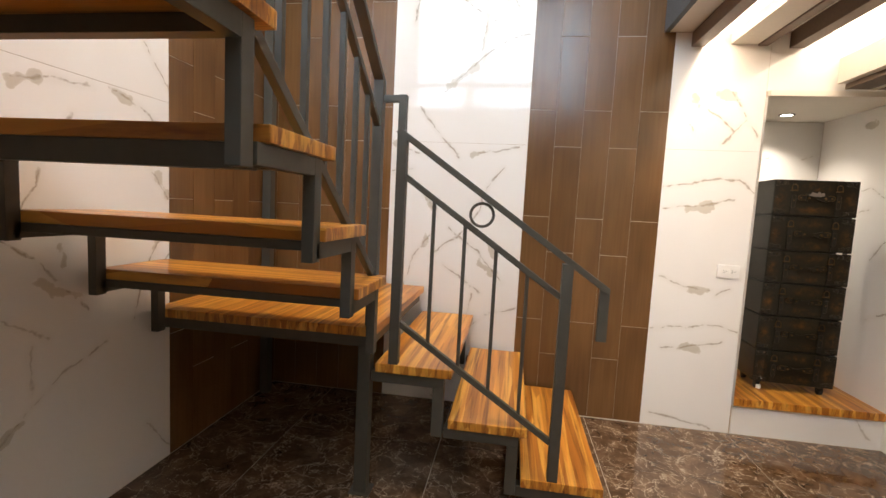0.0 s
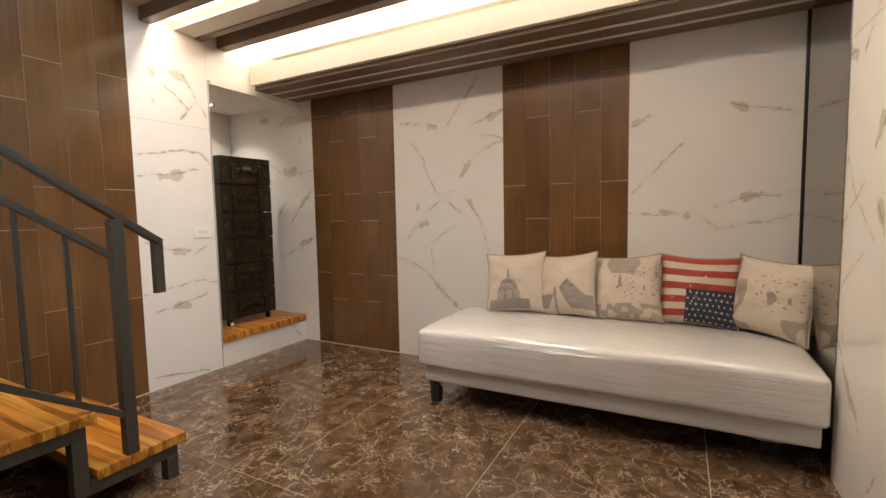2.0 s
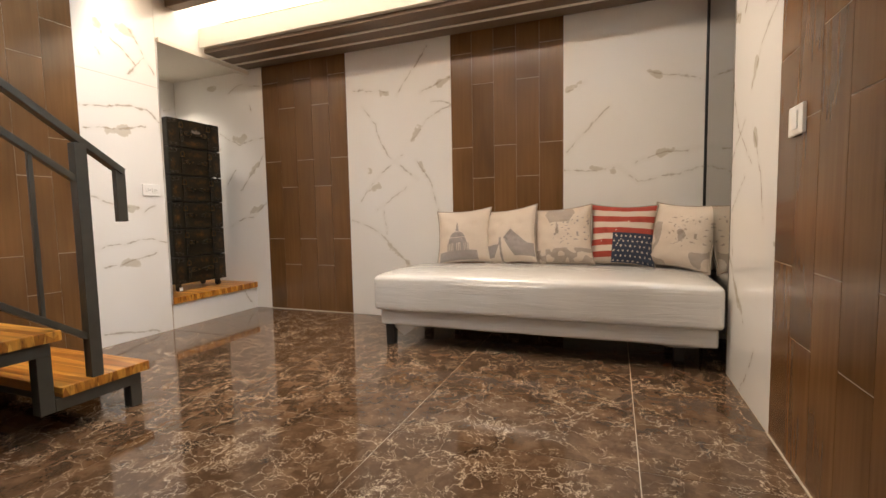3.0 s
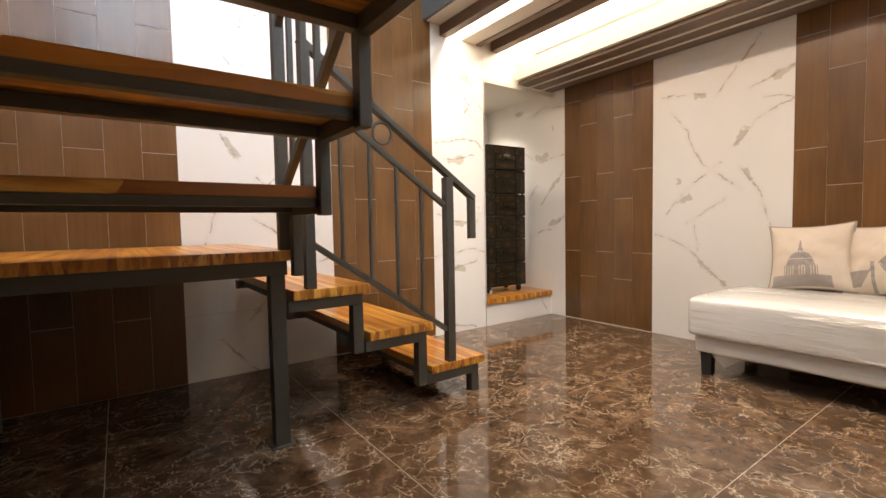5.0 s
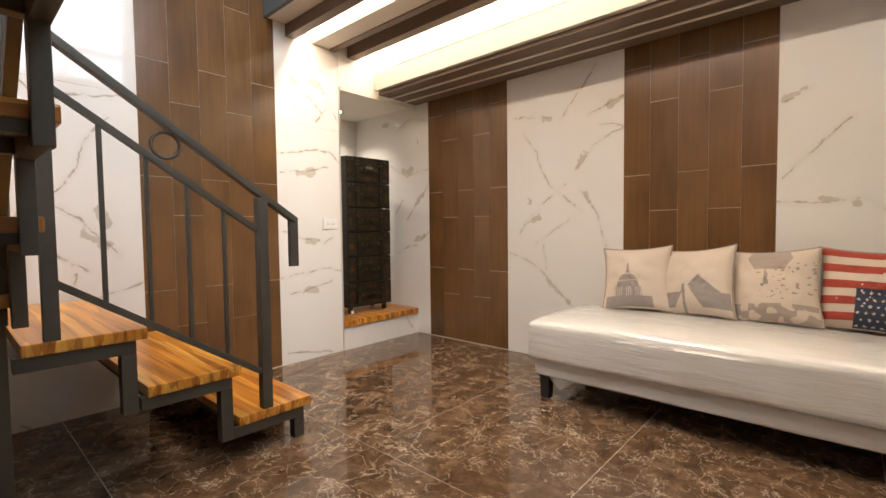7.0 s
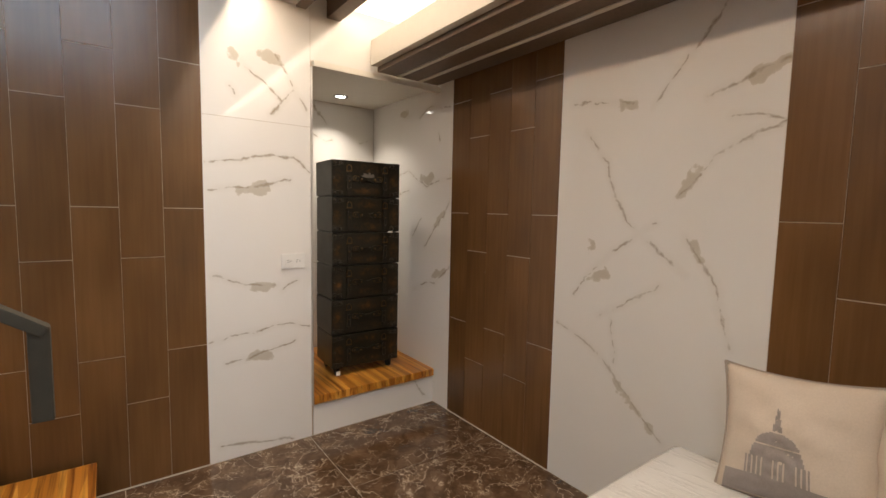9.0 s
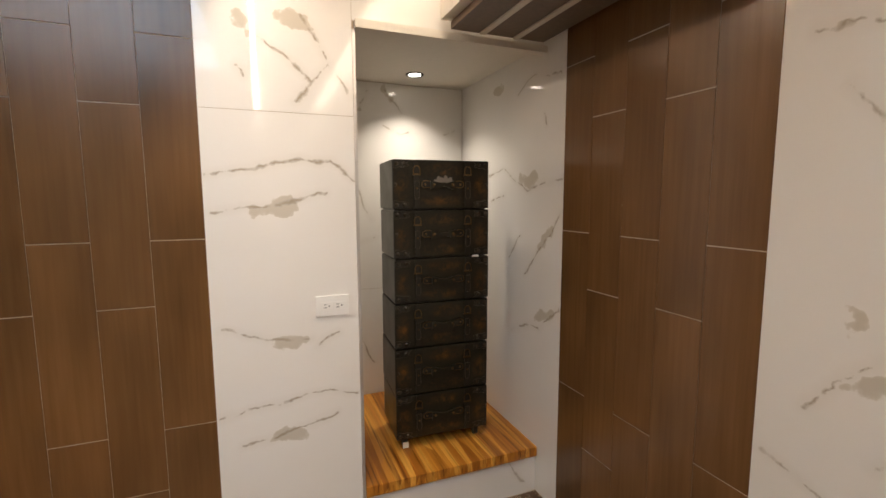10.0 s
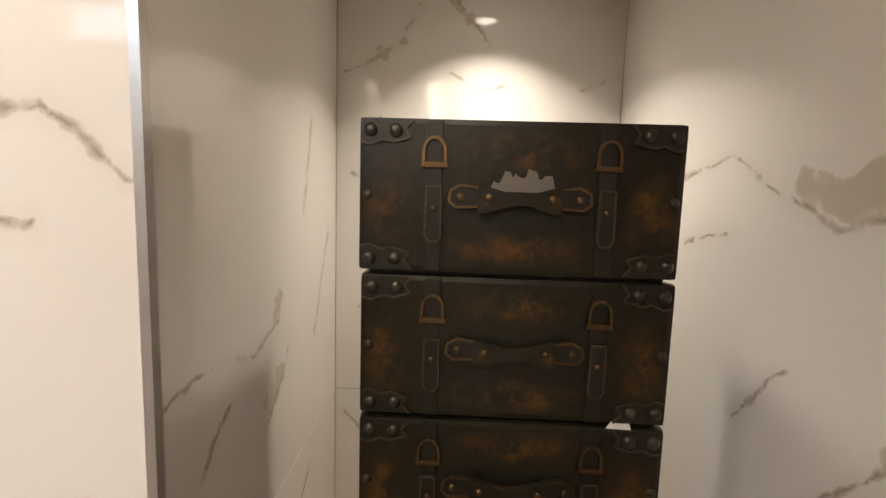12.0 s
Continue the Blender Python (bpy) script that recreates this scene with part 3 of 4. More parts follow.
XE, XW = -0.408, -1.525
UP = [(1.986, 1.057), (1.672, 1.296), (1.356, 1.541), (1.00, 1.790), (0.66, 2.03), (0.32, 2.27)]
UDEEP = 0.375
for n, (yb, z) in enumerate(UP):
    block("tread", "tread_wood_x", stair, XW, yb - UDEEP, z - TH, XE, yb, z, bevel=0.005)
    zt = z - TH - 0.0005
    low = (UP[n - 1][1] if n else LAND) - TH - 0.06
    for x0 in (XE - 0.055, XW + 0.01):
        steel("stringer", (x0, yb - 0.40, zt - 0.052, x0 + 0.038, yb - 0.106, zt), (x0, yb - 0.1055, low, x0 + 0.038, yb - 0.06, zt))
    steel("crossbar", (XW + 0.0485, yb - 0.105, zt - 0.04, XE - 0.0555, yb - 0.065, zt))
    steel("crossbar", (XW + 0.0485, yb - UDEEP - 0.004, zt - (0.030 if n < 2 else 0.06), XE - 0.0555, yb - UDEEP + 0.04, zt))

# balustrade of the lower flight
YR = 1.995


def rail_z(x, top):
    return top - 0.690 * (x + 0.355)


def bars(name, *ends, w=0.022, h=0.022, label=""):
    bm = bmesh.new()
    for a, b in ends:
        bar(bm, a, b, w, h)
    return part(name, bm, "steel", stair, label)


steel("newel_post", (-0.382, YR - 0.022, LOW[2][1], -0.338, YR + 0.022, 1.692))
steel("newel_post", (0.362, YR - 0.022, LOW[0][1], 0.408, YR + 0.022, 1.163))
bars("handrail", ((-0.38, YR, rail_z(-0.38, 1.688)), (0.555, YR, rail_z(0.555, 1.688))), w=0.042, h=0.028)
bars("handrail_end", ((0.543, YR, rail_z(0.543, 1.691)), (0.543, YR, 0.840)), w=0.042, h=0.026)
bars("mid_rail", ((-0.345, YR, rail_z(-0.345, 1.513)), (0.365, YR, rail_z(0.365, 1.513))), w=0.026, h=0.026)
bars("bottom_rail", ((-0.345, YR, 0.842), (0.365, YR, 0.365)), w=0.026, h=0.026)
for x in (-0.206, -0.064, 0.077, 0.218):
    zb = 0.825 - 0.672 * (x + 0.32)
    bars("baluster", ((x, YR, zb + 0.01), (x, YR, rail_z(x, 1.506))), w=0.016, h=0.016)
bm = bmesh.new()
R, r = 0.050, 0.0065
ringc = Vector((0.006, YR, 1.352))
for k in range(36):
    for q in range(8):
        quad = []
        for a, c in ((k, q), (k + 1, q), (k + 1, q + 1), (k, q + 1)):
            A, C = 2 * math.pi * a / 36, 2 * math.pi * c / 8
            quad.append(bm.verts.new(ringc + Vector(((R + r * math.cos(C)) * math.cos(A), r * math.sin(C), (R + r * math.cos(C)) * math.sin(A)))))
        bm.faces.new(quad)
bmesh.ops.remove_doubles(bm, verts=bm.verts, dist=1e-5)
part("ring", bm, "steel", stair, "decorative steel ring", smooth=True)
# riser pipe and link to the upper rail
steel("rail_link", (-0.382, YR - 0.018, 1.693, -0.348, YR + 0.018, 1.855))
bars("rail_link", ((-0.350, YR, 1.840), (-0.480, 1.985, 1.835)), w=0.03, h=0.03)

# balustrade of the upper flight
XU = -0.470
steel("newel_post", (XU - 0.022, 1.955, LAND, XU + 0.022, 2.00, 1.915))


def up_z(y, at):
    return at + 0.72 * (1.50 - y)


bars("handrail", ((XU, 1.995, up_z(1.995, 2.255)), (XU, -0.1, up_z(-0.1, 2.255))), w=0.042, h=0.028)
bars("mid_rail", ((XU, 1.96, up_z(1.96, 2.055)), (XU, -0.1, up_z(-0.1, 2.055))), w=0.026, h=0.026)
bars("bottom_rail", ((XU, 1.95, up_z(1.95, 1.39)), (XU, -0.1, up_z(-0.1, 1.39))), w=0.026, h=0.032)
y = 1.825
while y > -0.05:
    bars("baluster", ((XU, y, up_z(y, 1.40)), (XU, y, up_z(y, 2.05))), w=0.020, h=0.020)
    y -= 0.140

# ---- trunk chest in the niche ----
TX0, TX1, TY0, TY1 = 1.840, 2.324, 3.300, 3.615
chest = thing("trunk_chest", "tall stack of dark worn leather trunk drawers on castors", "chest", (2.08, 3.45, SHELF))
chest_inv = Matrix.Translation((-2.08, -3.45, -SHELF))


def chest_part(name, bm, material, parent=None, label="", smooth=False):
    if parent is None:
        bmesh.ops.transform(bm, matrix=chest_inv, verts=bm.verts)
        return part(name, bm, material, chest, label, smooth)
    bmesh.ops.transform(bm, matrix=chest_inv, verts=bm.verts)
    return part(name, bm, material, parent, label, smooth)


def dome(bm, x, y, z, r, flat=0.6):
    m = Matrix.Translation((x, y, z)) @ Matrix.Diagonal((1, flat, 1, 1))
    bmesh.ops.create_uvsphere(bm, u_segments=10, v_segments=6, radius=r, matrix=m)


rnd = random.Random(4)


def outline_plate(bm, pts, y, t):
    front = [bm.verts.new((x, y - t, z)) for x, z in pts]
    back = [bm.verts.new((x, y, z)) for x, z in pts]
    bm.faces.new(front)
    n = len(pts)
    for k in range(n):
        bm.faces.new((front[k], back[k], back[(k + 1) % n], front[(k + 1) % n]))
    bmesh.ops.recalc_face_normals(bm, faces=bm.faces)


def drawer(z0, z1, deep_front, tall=False):
    yf = TY0 + deep_front
    jig = rnd.uniform(-0.004, 0.004)
    x0, x1 = TX0 + jig, TX1 + jig
    bm = bmesh.new()
    box(bm, x0, yf, z0 + 0.003, x1, TY1, z1 - 0.003, bevel=0.009)
    body = chest_part("drawer", bm, "leather", None, "")
    w, h = x1 - x0, z1 - z0
    cx, cz = (x0 + x1) / 2, (z0 + z1) / 2 if not tall else z1 - 0.16
    for sx in (-1, 1):
        xe = cx + sx * w / 2
        for sz in (-1, 1):
            ze = (z1 - 0.006) if sz > 0 else (z0 + 0.006)
            bm = bmesh.new()
            pts = [(0.004, 0), (0.082, 0), (0.070, -0.014), (0.078, -0.026), (0.052, -0.034), (0.036, -0.030), (0.018, -0.038), (0.004, -0.034)]
            outline_plate(bm, [(xe - sx * a, ze + sz * b) for a, b in pts], yf + 0.001, 0.0035)
            patch = chest_part("corner_patch", bm, "strap_leather", body)
            bm = bmesh.new()
            rim = [(xe - sx * a, ze + sz * b) for a, b in pts[1:]]
            for p, q in zip(rim, rim[1:]):
                bar(bm, (p[0], yf - 0.003, p[1]), (q[0], yf - 0.003, q[1]), 0.003, 0.003, bevel=0, up=(0, 1, 0))
            chest_part("edge", bm, "strap_edge", patch, "raised lighter edge")
            for a in (0.018, 0.056):
                bm = bmesh.new()
                dome(bm, xe - sx * a, yf - 0.003, ze - sz * 0.017, 0.0105)
                chest_part("rivet", bm, "rivet_metal", patch, "", True)
        # strap with buckle
        xs = cx + sx * 0.128
        bm = bmesh.new()
        box(bm, xs - 0.0125, yf - 0.0045, z0 + 0.006, xs + 0.0125, yf + 0.002, z1 - 0.006, bevel=0.0015)
        strap = chest_part("strap", bm, "strap_leather", body)
        bm = bmesh.new()
        zb = z1 - 0.052
        seg = [(xs + 0.016 * math.cos(a), zb + 0.020 * math.sin(a)) for a in [math.pi * k / 8 for k in range(9)]] + [(xs - 0.016, zb - 0.018), (xs + 0.016, zb - 0.018), (xs + 0.016, zb)]
        for p, q in zip(seg, seg[1:]):
            bar(bm, (p[0], yf - 0.008, p[1]), (q[0], yf - 0.008, q[1]), 0.0045, 0.0045, bevel=0, up=(0, 1, 0))
        box(bm, xs - 0.020, yf - 0.009, zb - 0.024, xs + 0.020, yf - 0.002, zb - 0.018, bevel=0.001)
        chest_part("buckle", bm, "brass", strap, "worn brass buckle")
        bm = bmesh.new()
        zt = cz - 0.03
        pts = [(xs - 0.011, zt + 0.045), (xs + 0.011, zt + 0.045), (xs + 0.012, zt - 0.028), (xs + 0.006, zt - 0.038), (xs - 0.006, zt - 0.038), (xs - 0.012, zt - 0.028)]
        outline_plate(bm, pts, yf - 0.004, 0.007)
        tongue = chest_part("strap_tongue", bm, "strap_leather", strap)
        bm = bmesh.new()
        for p, q in zip(pts, pts[1:] + pts[:1]):
            bar(bm, (p[0], yf - 0.0115, p[1]), (q[0], yf - 0.0115, q[1]), 0.003, 0.003, bevel=0, up=(0, 1, 0))
        chest_part("stitching", bm, "strap_edge", strap, "raised lighter edge")
        bm = bmesh.new()
        dome(bm, xs, yf - 0.011, zt + 0.012, 0.005)
        chest_part("stud", bm, "brass", strap, "", True)
        bm = bmesh.new()
        dome(bm, xe - sx * 0.014, yf, cz, 0.008)
        chest_part("rivet", bm, "rivet_metal", body, "", True)
    # carrying handle
    bm = bmesh.new()
    top, bottom = [], []
    for k in range(13):
        u = k / 12 * 2 - 1
        top.append((cx + u * 0.062, cz + 0.012 - 0.006 * math.cos(u * 3.0)))
        bottom.append((cx + u * 0.062, cz - 0.016 + 0.007 * math.cos(u * 3.4)))
    outline_plate(bm, top + bottom[::-1], yf - 0.010, 0.010)
    grip = chest_part("handle", bm, "leather", body, "dark leather handle")
    for sx in (-1, 1):
        bm = bmesh.new()
        pts = [(cx + sx * 0.055, cz + 0.014), (cx + sx * 0.088, cz + 0.018), (cx + sx * 0.103, cz + 0.010), (cx + sx * 0.105, cz - 0.006), (cx + sx * 0.094, cz - 0.015), (cx + sx * 0.055, cz - 0.013)]
        outline_plate(bm, pts, yf, 0.011)
        chest_part("handle_mount", bm, "strap_leather", grip, "worn brown leather mount")
        bm = bmesh.new()
        for p, q in zip(pts, pts[1:]):
            bar(bm, (p[0], yf - 0.0115, p[1]), (q[0], yf - 0.0115, q[1]), 0.0035, 0.0035, bevel=0, up=(0, 1, 0))
        chest_part("mount_rim", bm, "brass", grip, "worn brass-coloured rim")
        for a, d in ((0.046, 0.022), (0.088, 0.013)):
            bm = bmesh.new()
            dome(bm, cx + sx * a, yf - d + 0.001, cz, 0.006)
            chest_part("rivet", bm, "brass", grip, "", True)
    return body, cx, cz, yf


LEVELS = [1.679, 1.442, 1.210, 0.992, 0.768, 0.532, 0.303]
top_drawer = None
for k, (za, zb) in enumerate(zip(LEVELS[1:], LEVELS)):
    body, cx, cz, yf = drawer(za, zb, (0.0, 0.004, 0.002, 0.005, 0.003, 0.004)[k])
    if k == 0:
        bm = bmesh.new()
        pts = [(cx - 0.042, cz + 0.010)] + [(cx - 0.042 + 0.094 * q / 24, cz + 0.026 + rnd.uniform(-0.009, 0.009) + 0.012 * math.sin(math.pi * q / 24)) for q in range(25)] + [(cx + 0.052, cz + 0.010)]
        outline_plate(bm, pts, yf + 0.001, 0.0016)
        chest_part("torn_patch", bm, "torn_paper", body, "torn patch of bare grey backing")
    if k == 1:
        bm = bmesh.new()
        pts = [(cx + 0.150, za - 0.004), (cx + 0.158, za + 0.008), (cx + 0.186, za + 0.006), (cx + 0.190, za - 0.005)]
        outline_plate(bm, pts, yf - 0.001, 0.001)
        chest_part("torn_label", bm, "white_plastic", body, "scrap of white paper")
bm = bmesh.new()
box(bm, TX0 + 0.012, TY0 + 0.022, LEVELS[-1] + 0.005, TX1 - 0.012, TY1 - 0.008, LEVELS[0] - 0.008, bevel=0.002)
chest_part("carcass", bm, "black_paint", None, "dark inner frame")
for x in (TX0 + 0.05, TX1 - 0.05):
    for y in (TY0 + 0.06, TY1 - 0.06):
        bm = bmesh.new()
        bmesh.ops.create_cone(bm, cap_ends=True, segments=20, radius1=0.026, radius2=0.026, depth=0.020, matrix=Matrix.Translation((x, y, SHELF + 0.026)) @ Matrix.Rotation(math.pi / 2, 4, "Y"))
        castor = chest_part("castor", bm, "black_paint", None, "", False)
        bm = bmesh.new()
        box(bm, x - 0.016, y - 0.016, SHELF + 0.030, x - 0.0115, y + 0.016, 0.303)
        box(bm, x + 0.0115, y - 0.016, SHELF + 0.030, x + 0.016, y + 0.016, 0.303)
        box(bm, x - 0.016, y - 0.016, 0.290, x + 0.016, y + 0.016, 0.304)
        chest_part("fork", bm, "steel", castor)

chest.rotation_euler = (0, 0, radians(-3.0))

bm = bmesh.new()
box(bm, TX0 + 0.036, TY0 + 0.028, SHELF + 0.004, TX0 + 0.066, TY0 + 0.031, SHELF + 0.034, bevel=0.001)
chest_part("tag", bm, "white_plastic", None, "small white paper tag on the castor")

# ---- sofa bed ----
sofa = thing("sofa_bed", "backless white sofa bed wrapped in clear plastic film", "sofa")


def cushion_block(name, x0, x1, y0, y1, z0, z1, crown, rad, material, label):
    bm = bmesh.new()
    box(bm, x0, y0, z0, x1, y1, z1)
    bmesh.ops.bevel(bm, geom=list(bm.edges), offset=rad, segments=5, affect="EDGES", profile=0.6)
    bmesh.ops.subdivide_edges(bm, edges=[e for e in bm.edges if e.calc_length() > 0.2], cuts=24, use_grid_fill=True)
    for v in bm.verts:
        if v.co.z > (z0 + z1) / 2:
            u, w = (v.co.x - x0) / (x1 - x0), (v.co.y - y0) / (y1 - y0)
            v.co.z += crown * (max(0, 4 * u * (1 - u)) ** 0.5) * (max(0, 4 * w * (1 - w)) ** 0.35)
        n = noise.noise(Vector((v.co.x * 5, v.co.y * 2.2, v.co.z * 9)))
        v.co.x += 0.004 * n
        v.co.z += 0.003 * noise.noise(Vector((v.co.x * 4, v.co.y * 3, 7)))
    return part(name, bm, material, sofa, label, smooth=True)


cushion_block("mattress", 1.715, 2.485, -0.575, 1.405, 0.235, 0.452, 0.045, 0.035, "vinyl", "padded white seat under creased film")
cushion_block("base", 1.750, 2.475, -0.555, 1.375, 0.135, 0.236, 0.0, 0.018, "vinyl", "white base frame under film")
for x, y in ((1.79, 1.315), (1.96, -0.40), (2.42, 1.315), (2.42, -0.40)):
    bm = bmesh.new()
    bmesh.ops.create_cone(bm, cap_ends=True, segments=4, radius1=0.036, radius2=0.042, depth=0.136, matrix=Matrix.Translation((x, y, 0.068)) @ Matrix.Rotation(math.pi / 4, 4, "Z"))
    part("leg", bm, "black_paint", sofa, "short black square leg")
# loose film under the front edge
bm = bmesh.new()
cols, grid = 40, []
for k in range(cols + 1):
    y = 1.36 - 1.90 * k / cols
    drop = 0.018 + 0.016 * noise.noise(Vector((y * 4, 3, 1))) + (0.075 * max(0, 1 - abs(y - 1.21) / 0.09))
    grid.append([bm.verts.new((1.763 + 0.004 * math.sin(y * 40) + 0.01 * q, y, 0.150 - q * drop)) for q in (0, 0.5, 1.0)])
for a, c in zip(grid, grid[1:]):
    for q in range(2):
        bm.faces.new((a[q], a[q + 1], c[q + 1], c[q]))
part("film", bm, "film_sheet", sofa, "loose clear plastic film", smooth=True)


# ---- pillows ----
PW = 0.42


def pillow_at(u, v, side, thick):
    """A point of a stuffed square pillow; u and v run from -1 to 1."""
    pu, pv = 1 - 0.10 * (1 - v * v), 1 - 0.10 * (1 - u * u)
    body = (max(0, 1 - u ** 2) ** 0.55) * (max(0, 1 - v ** 2) ** 0.55)
    crease = 0.016 * noise.noise(Vector((u * 2.6 + thick * 90, v * 2.6, side * 5))) + 0.006 * noise.noise(Vector((u * 7, v * 7, side * 3)))
    return Vector((side * (thick * body + crease * body), u * PW / 2 * pu, v * PW / 2 * pv))


def pillow(label, m, shapes, thick=0.084, base="linen"):
    ob = thing("pillow", label, "pillow", (0, 0, 0), "pillows on the sofa bed")
    bm = bmesh.new()
    N = 26
    for side in (-1, 1):
        g = [[bm.verts.new(pillow_at(-1 + 2 * a / N, -1 + 2 * c / N, side, thick)) for c in range(N + 1)] for a in range(N + 1)]
        for a in range(N):
            for c in range(N):
                q = (g[a][c], g[a + 1][c], g[a + 1][c + 1], g[a][c + 1])
                bm.faces.new(q if side > 0 else q[::-1])
    bmesh.ops.remove_doubles(bm, verts=bm.verts, dist=1e-5)
    part("cover", bm, base, ob, smooth=True)
    # piped seam round the edge
    bm = bmesh.new()
    edge = []
    for k in range(80):
        s, f = divmod(k, 20)
        f = f / 10 - 1
        edge.append(pillow_at(*((f, -1), (1, f), (-f, 1), (-1, -f))[s], 1, thick))
    for p, q in zip(edge, edge[1:] + edge[:1]):
        if (q - p).length > 1e-5:
            bar(bm, p, q, 0.007, 0.007, bevel=0, up=(1, 0, 0))
    part("piping", bm, "print_taupe", ob)
    # printed motif on the front face
    M = 90
    for name, material, inside, label2 in shapes:
        bm = bmesh.new()
        for a in range(M):
            for c in range(M):
                u, v = -1 + 2 * (a + 0.5) / M, -1 + 2 * (c + 0.5) / M
                if abs(u) < 0.97 and abs(v) < 0.97 and inside(u, v):
                    quad = []
                    for da, dc in ((0, 0), (0, 1), (1, 1), (1, 0)):
                        p = pillow_at(-1 + 2 * (a + da) / M, -1 + 2 * (c + dc) / M, -1, thick)
                        quad.append(bm.verts.new(p + Vector((-0.0012, 0, 0))))
                    bm.faces.new(quad)
        bmesh.ops.remove_doubles(bm, verts=bm.verts, dist=1e-6)
        part(name, bm, material, ob, label2, smooth=True)
    ob.matrix_world = m
    return ob


# on the front face u grows to the left as seen from the room
def dome_print(u, v):
    u = -u
    x, y = u + 0.18, v
    if -0.95 < y < -0.62:
        return abs(x) < 0.72 + 0.05 * math.sin(13 * x)
    if -0.62 <= y < -0.34:
        return abs(x) < 0.42 and not (abs(x * 14 % 1 - 0.5) < 0.12)
    if -0.34 <= y < -0.26:
        return abs(x) < 0.36
    if -0.26 <= y < 0.12:
        return (x / 0.33) ** 2 + ((y + 0.26) / 0.36) ** 2 < 1 and not (abs(y + 0.12) < 0.012)
    if 0.10 <= y < 0.50:
        return abs(x) < 0.075 * (0.52 - y) / 0.42
    return False


def peaks_print(u, v):
    u = -u
    return v < -0.35 + 0.50 * max(0, 1 - abs(u - 0.25) / 0.55) and v > -0.8 + 0.7 * max(0, 1 - abs(u + 0.1) / 0.4) or (abs(u + 0.2) < 0.05 and v < -0.1)


def blocks_print(u, v):
    u = -u
    return (v > 0.45 and abs(u) < 0.5 - 0.5 * abs(v - 0.75)) or (v < -0.5 and noise.noise(Vector((u * 4, v * 5, 2))) > -0.1) or (abs(u + 0.08) < 0.10 * (0.6 - v) and 0.0 < v < 0.45)


def scatter_print(u, v):
    return noise.noise(Vector((u * 2.3, v * 2.6, 9))) > 0.27 and v < 0.35


def small_marks(u, v):
    return noise.noise(Vector((u * 9, v * 16, 4))) > 0.38 and abs(v - 0.1) < 0.5 and u < 0.3


def red_stripes(u, v):
    k = int((v + 1) / 2 * 9.99)
    return k % 2 == 1 and not canton(u, v) or (k == 0 and False)


def canton(u, v):
    return -u > -0.30 and v < 0.02


def stars(u, v):
    u = -u
    if not (-0.26 < u < 0.93 and -0.93 < v < -0.03):
        return False
    a, b = (u + 0.30) / 0.145, (v + 1.0) / 0.165
    row = math.floor(b)
    fu, fv = (a + 0.5 * (row % 2)) % 1 - 0.5, b % 1 - 0.5
    return abs(fu) + abs(fv) < 0.24


ZS = 0.478


def lean_pose(y, yaw, lean, roll=0.0, x=2.325, dz=0.0):
    return Matrix.Translation((x, y, ZS + dz)) @ Matrix.Rotation(radians(yaw), 4, "Z") @ Matrix.Rotation(radians(lean), 4, "Y") @ Matrix.Rotation(radians(roll), 4, "X") @ Matrix.Translation((0, 0, PW / 2))


pillow("cream linen pillow printed with a domed building", lean_pose(0.970, 4, 17, -4, 2.300), [("print", "print_grey", dome_print, "grey domed building print")], 0.083)
pillow("cream linen pillow printed with grey pyramid shapes", lean_pose(0.632, -16, 15, -7, 2.300), [("print", "print_grey", peaks_print, "grey pyramid-like print")], 0.088)
pillow("cream linen pillow printed with grey buildings", lean_pose(0.272, -6, 17, -5, 2.300), [("print", "print_taupe", blocks_print, "taupe building print"), ("print", "print_grey", small_marks, "small grey marks")], 0.080)
pillow("striped red and cream pillow with a dark blue starred corner", lean_pose(-0.095, -3, 13, 2, 2.345), [("stripes", "flag_red", red_stripes, "red stripes"), ("canton", "flag_blue", lambda u, v: canton(u, v) and not stars(u, v), "dark blue field")])
pillow("cream linen pillow with faint print leaning into the corner", lean_pose(-0.405, -34, 15, 4, 2.270), [("print", "print_taupe", scatter_print, "faint taupe print"), ("print", "print_taupe", small_marks, "faint small marks")], 0.091)

# ---- outlet and switch ----
outlet = thing("power_outlet", "white double power outlet plate on the marble wall", "outlet")
bm = bmesh.new()
box(bm, 1.450, NORTH - 0.009, 1.022, 1.582, NORTH - 0.0005, 1.106, bevel=0.003)
part("plate", bm, "white_plastic", outlet)
for cx in (1.491, 1.541):
    socket = block("socket", "white_plastic", outlet, cx - 0.021, NORTH - 0.0115, 1.048, cx + 0.021, NORTH - 0.009, 1.080, bevel=0.001)
    for dz in (-0.006, 0.006):
        block("slot", "dark_slot", socket, cx - 0.010, NORTH - 0.0121, 1.0628 + dz, cx + 0.002, NORTH - 0.0115, 1.0652 + dz, bevel=0)
    block("slot", "dark_slot", socket, cx + 0.009, NORTH - 0.0121, 1.0615, cx + 0.014, NORTH - 0.0115, 1.0665, bevel=0)
switch = thing("light_switch", "white light switch plate on brown tiles", "switch")
block("plate", "white_plastic", switch, 0.870, SOUTH + 0.0005, 1.072, 0.992, SOUTH + 0.011, 1.165, bevel=0.004)
block("rocker", "white_plastic", switch, 0.908, SOUTH + 0.011, 1.09, 0.955, SOUTH + 0.015, 1.147, bevel=0.002)


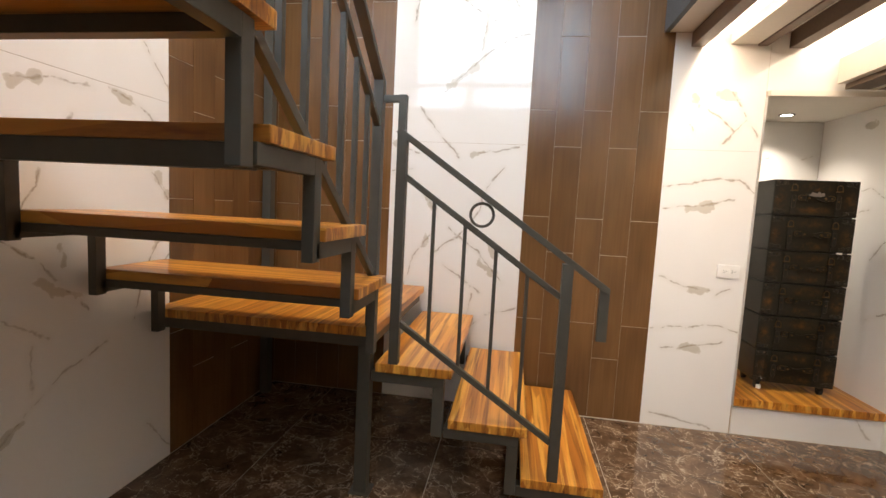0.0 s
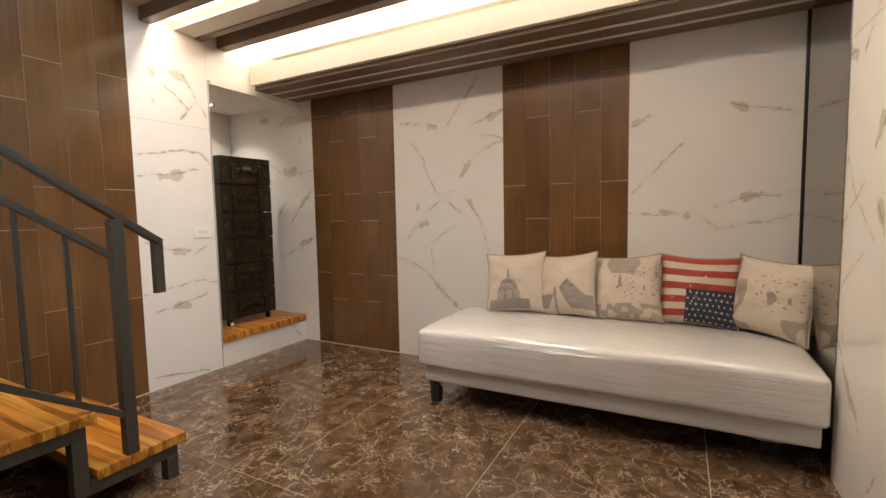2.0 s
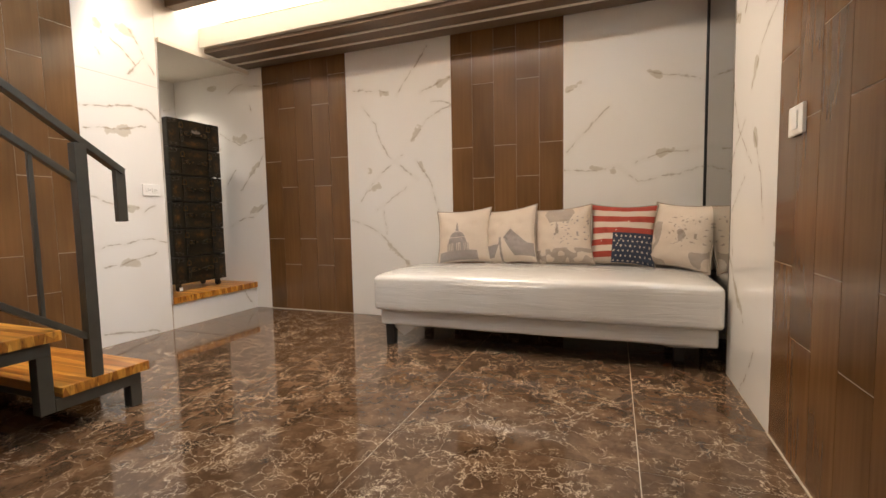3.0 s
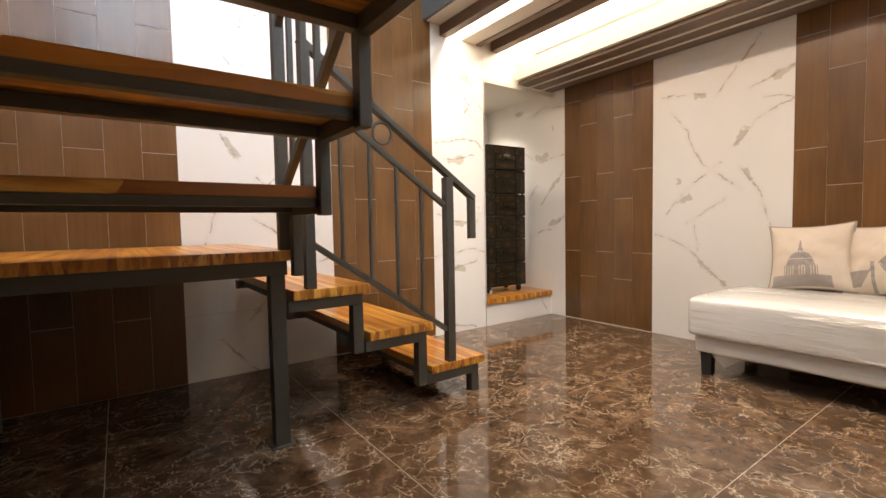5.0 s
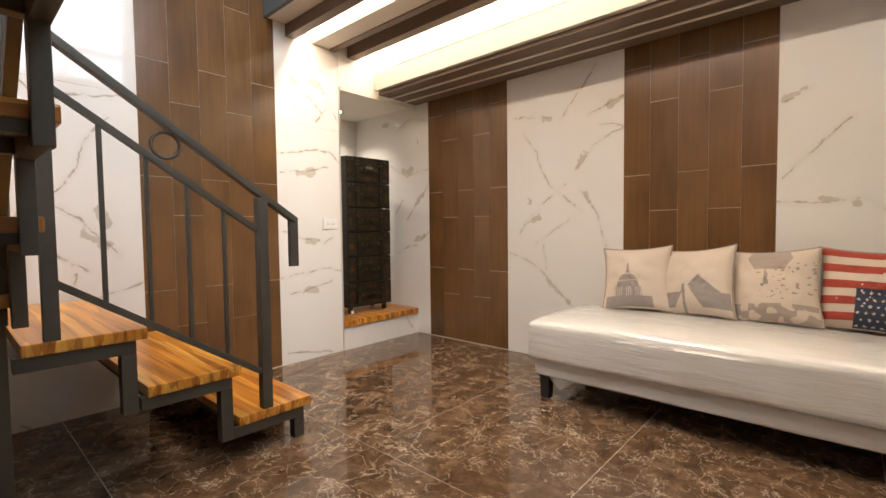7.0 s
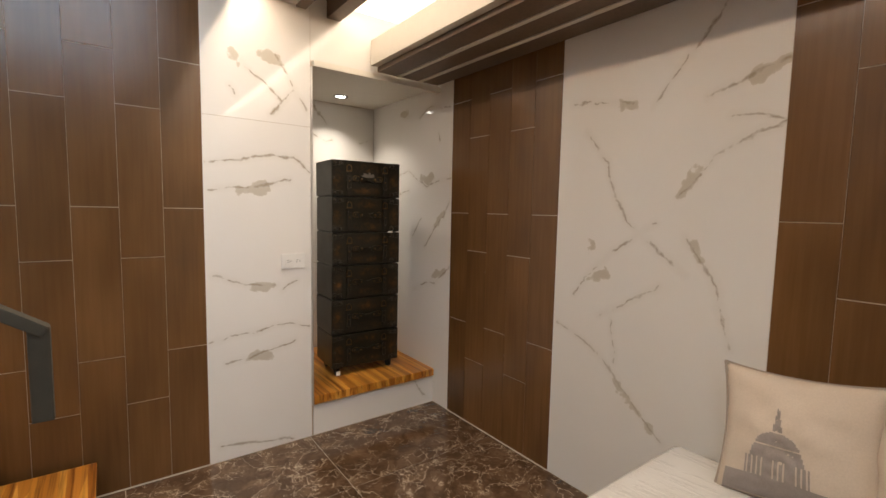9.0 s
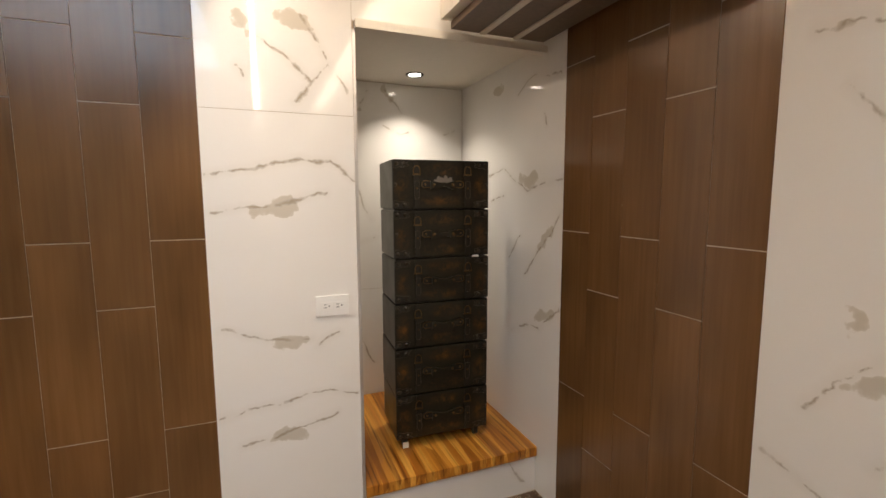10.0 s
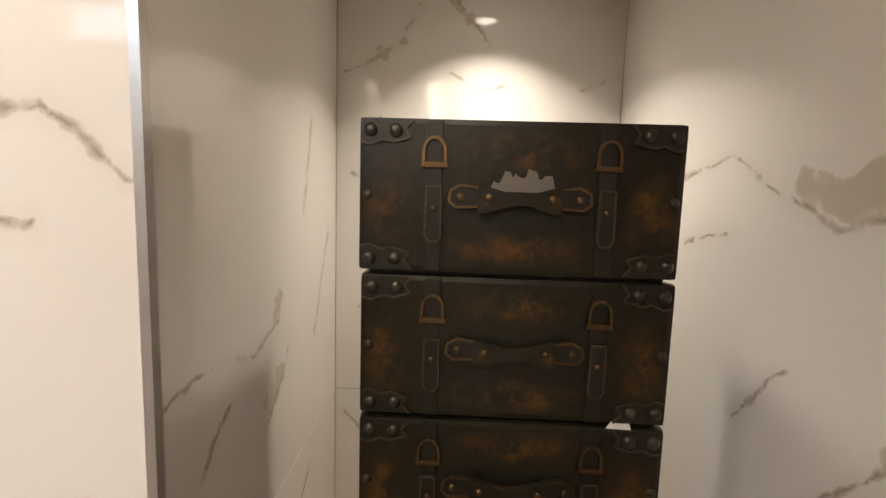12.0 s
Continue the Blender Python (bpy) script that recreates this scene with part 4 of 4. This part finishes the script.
# ---- cladding: marble panels, plank tiles, floor tiles ----
def slab(name, parent, material, wall, a0, a1, z0, z1, gap=0.0008, rise=0.0008):
    bm = bmesh.new()
    if wall in "NS":
        y0 = NORTH if wall == "N" else SOUTH - TILE
        box(bm, a0 + gap, y0, z0 + rise, a1 - gap, y0 + TILE, z1 - rise, bevel=0.0008)
    else:
        x0 = EAST if wall == "E" else WEST - TILE
        box(bm, x0, a0 + gap, z0 + rise, x0 + TILE, a1 - gap, z1 - rise, bevel=0.0008)
    return part(name, bm, material, parent)


def marble_strip(parent, wall, a0, a1, z0, z1, joints=(), print_of=""):
    cuts = [z0, *joints, z1]
    for lo, hi in zip(cuts, cuts[1:]):
        slab("marble_panel", parent, print_of or ("marble_slab_x" if wall in "NS" else "marble_slab_y"), wall, a0, a1, lo, hi)


def plank_strip(parent, wall, a0, a1, z0, z1, columns=5, first=0.652, second=0.417, length=0.699):
    w = (a1 - a0) / columns
    for k in range(columns):
        base = (first, second)[k % 2]
        z = base - math.ceil((base - z0) / length) * length
        while z < z1:
            lo, hi = max(z, z0), min(z + length, z1)
            if hi - lo > 0.02:
                slab("plank_tile", parent, "wood_tile", wall, a0 + k * w, a0 + (k + 1) * w, lo, hi, 0.0009, 0.0019)
            z += length


plank_strip(wall_north, "N", WEST, -0.725, 0, TOP)
marble_strip(wall_north, "N", -0.725, 0.207, 0, TOP, (0.40, 1.82, 3.24))
plank_strip(wall_north, "N", 0.207, 1.071, 0, TOP)
marble_strip(wall_north, "N", 1.071, NICHE_X - 0.009, 0, CEIL, (1.82,), "marble_north")
marble_strip(wall_north, "N", NICHE_X - 0.009, EAST, 2.186, CEIL, (), "marble_north")
marble_strip(wall_east, "E", 2.95, NICHE_BACK, 0, NICHE_TOP + 0.02, (), "marble_side")
plank_strip(wall_east, "E", 2.066, 2.95, 0, CEIL)
marble_strip(wall_east, "E", 1.128, 2.066, 0, CEIL, (), "marble_east")
plank_strip(wall_east, "E", 0.289, 1.128, 0, CEIL)
marble_strip(wall_east, "E", SOUTH, 0.289, 0, CEIL, (), "marble_far")
plank_strip(wall_west, "W", 2.07, NORTH, 0, TOP, 6)
marble_strip(wall_west, "W", 0.7, 2.07, 0, TOP, (1.82, 3.24))
marble_strip(wall_west, "W", SOUTH, 0.7, 0, TOP, (1.82, 3.24))
marble_strip(wall_south, "S", 1.12, 1.80, 0, CEIL, (1.82,))
plank_strip(wall_south, "S", 0.25, 1.12, 0, 2.85)
marble_strip(wall_south, "S", -0.68, 0.25, 0, 2.85, (1.82,))
plank_strip(wall_south, "S", WEST, -0.68, 0, 2.85)

FX, FY = 0.905, 0.885
for i in range(-2, 4):
    for j in range(-1, 5):
        x0, y0 = -0.20 + i * FX, -0.140 + j * FY
        x1, y1 = min(x0 + FX, EAST), min(y0 + FY, NORTH)
        x0, y0 = max(x0, WEST), max(y0, SOUTH)
        if x1 - x0 > 0.01 and y1 - y0 > 0.01:
            bm = bmesh.new()
            box(bm, x0 + 0.0016, y0 + 0.0016, -0.012, x1 - 0.0016, y1 - 0.0016, 0.0, bevel=0.0006)
            part("floor_tile", bm, "brown_marble", floor)
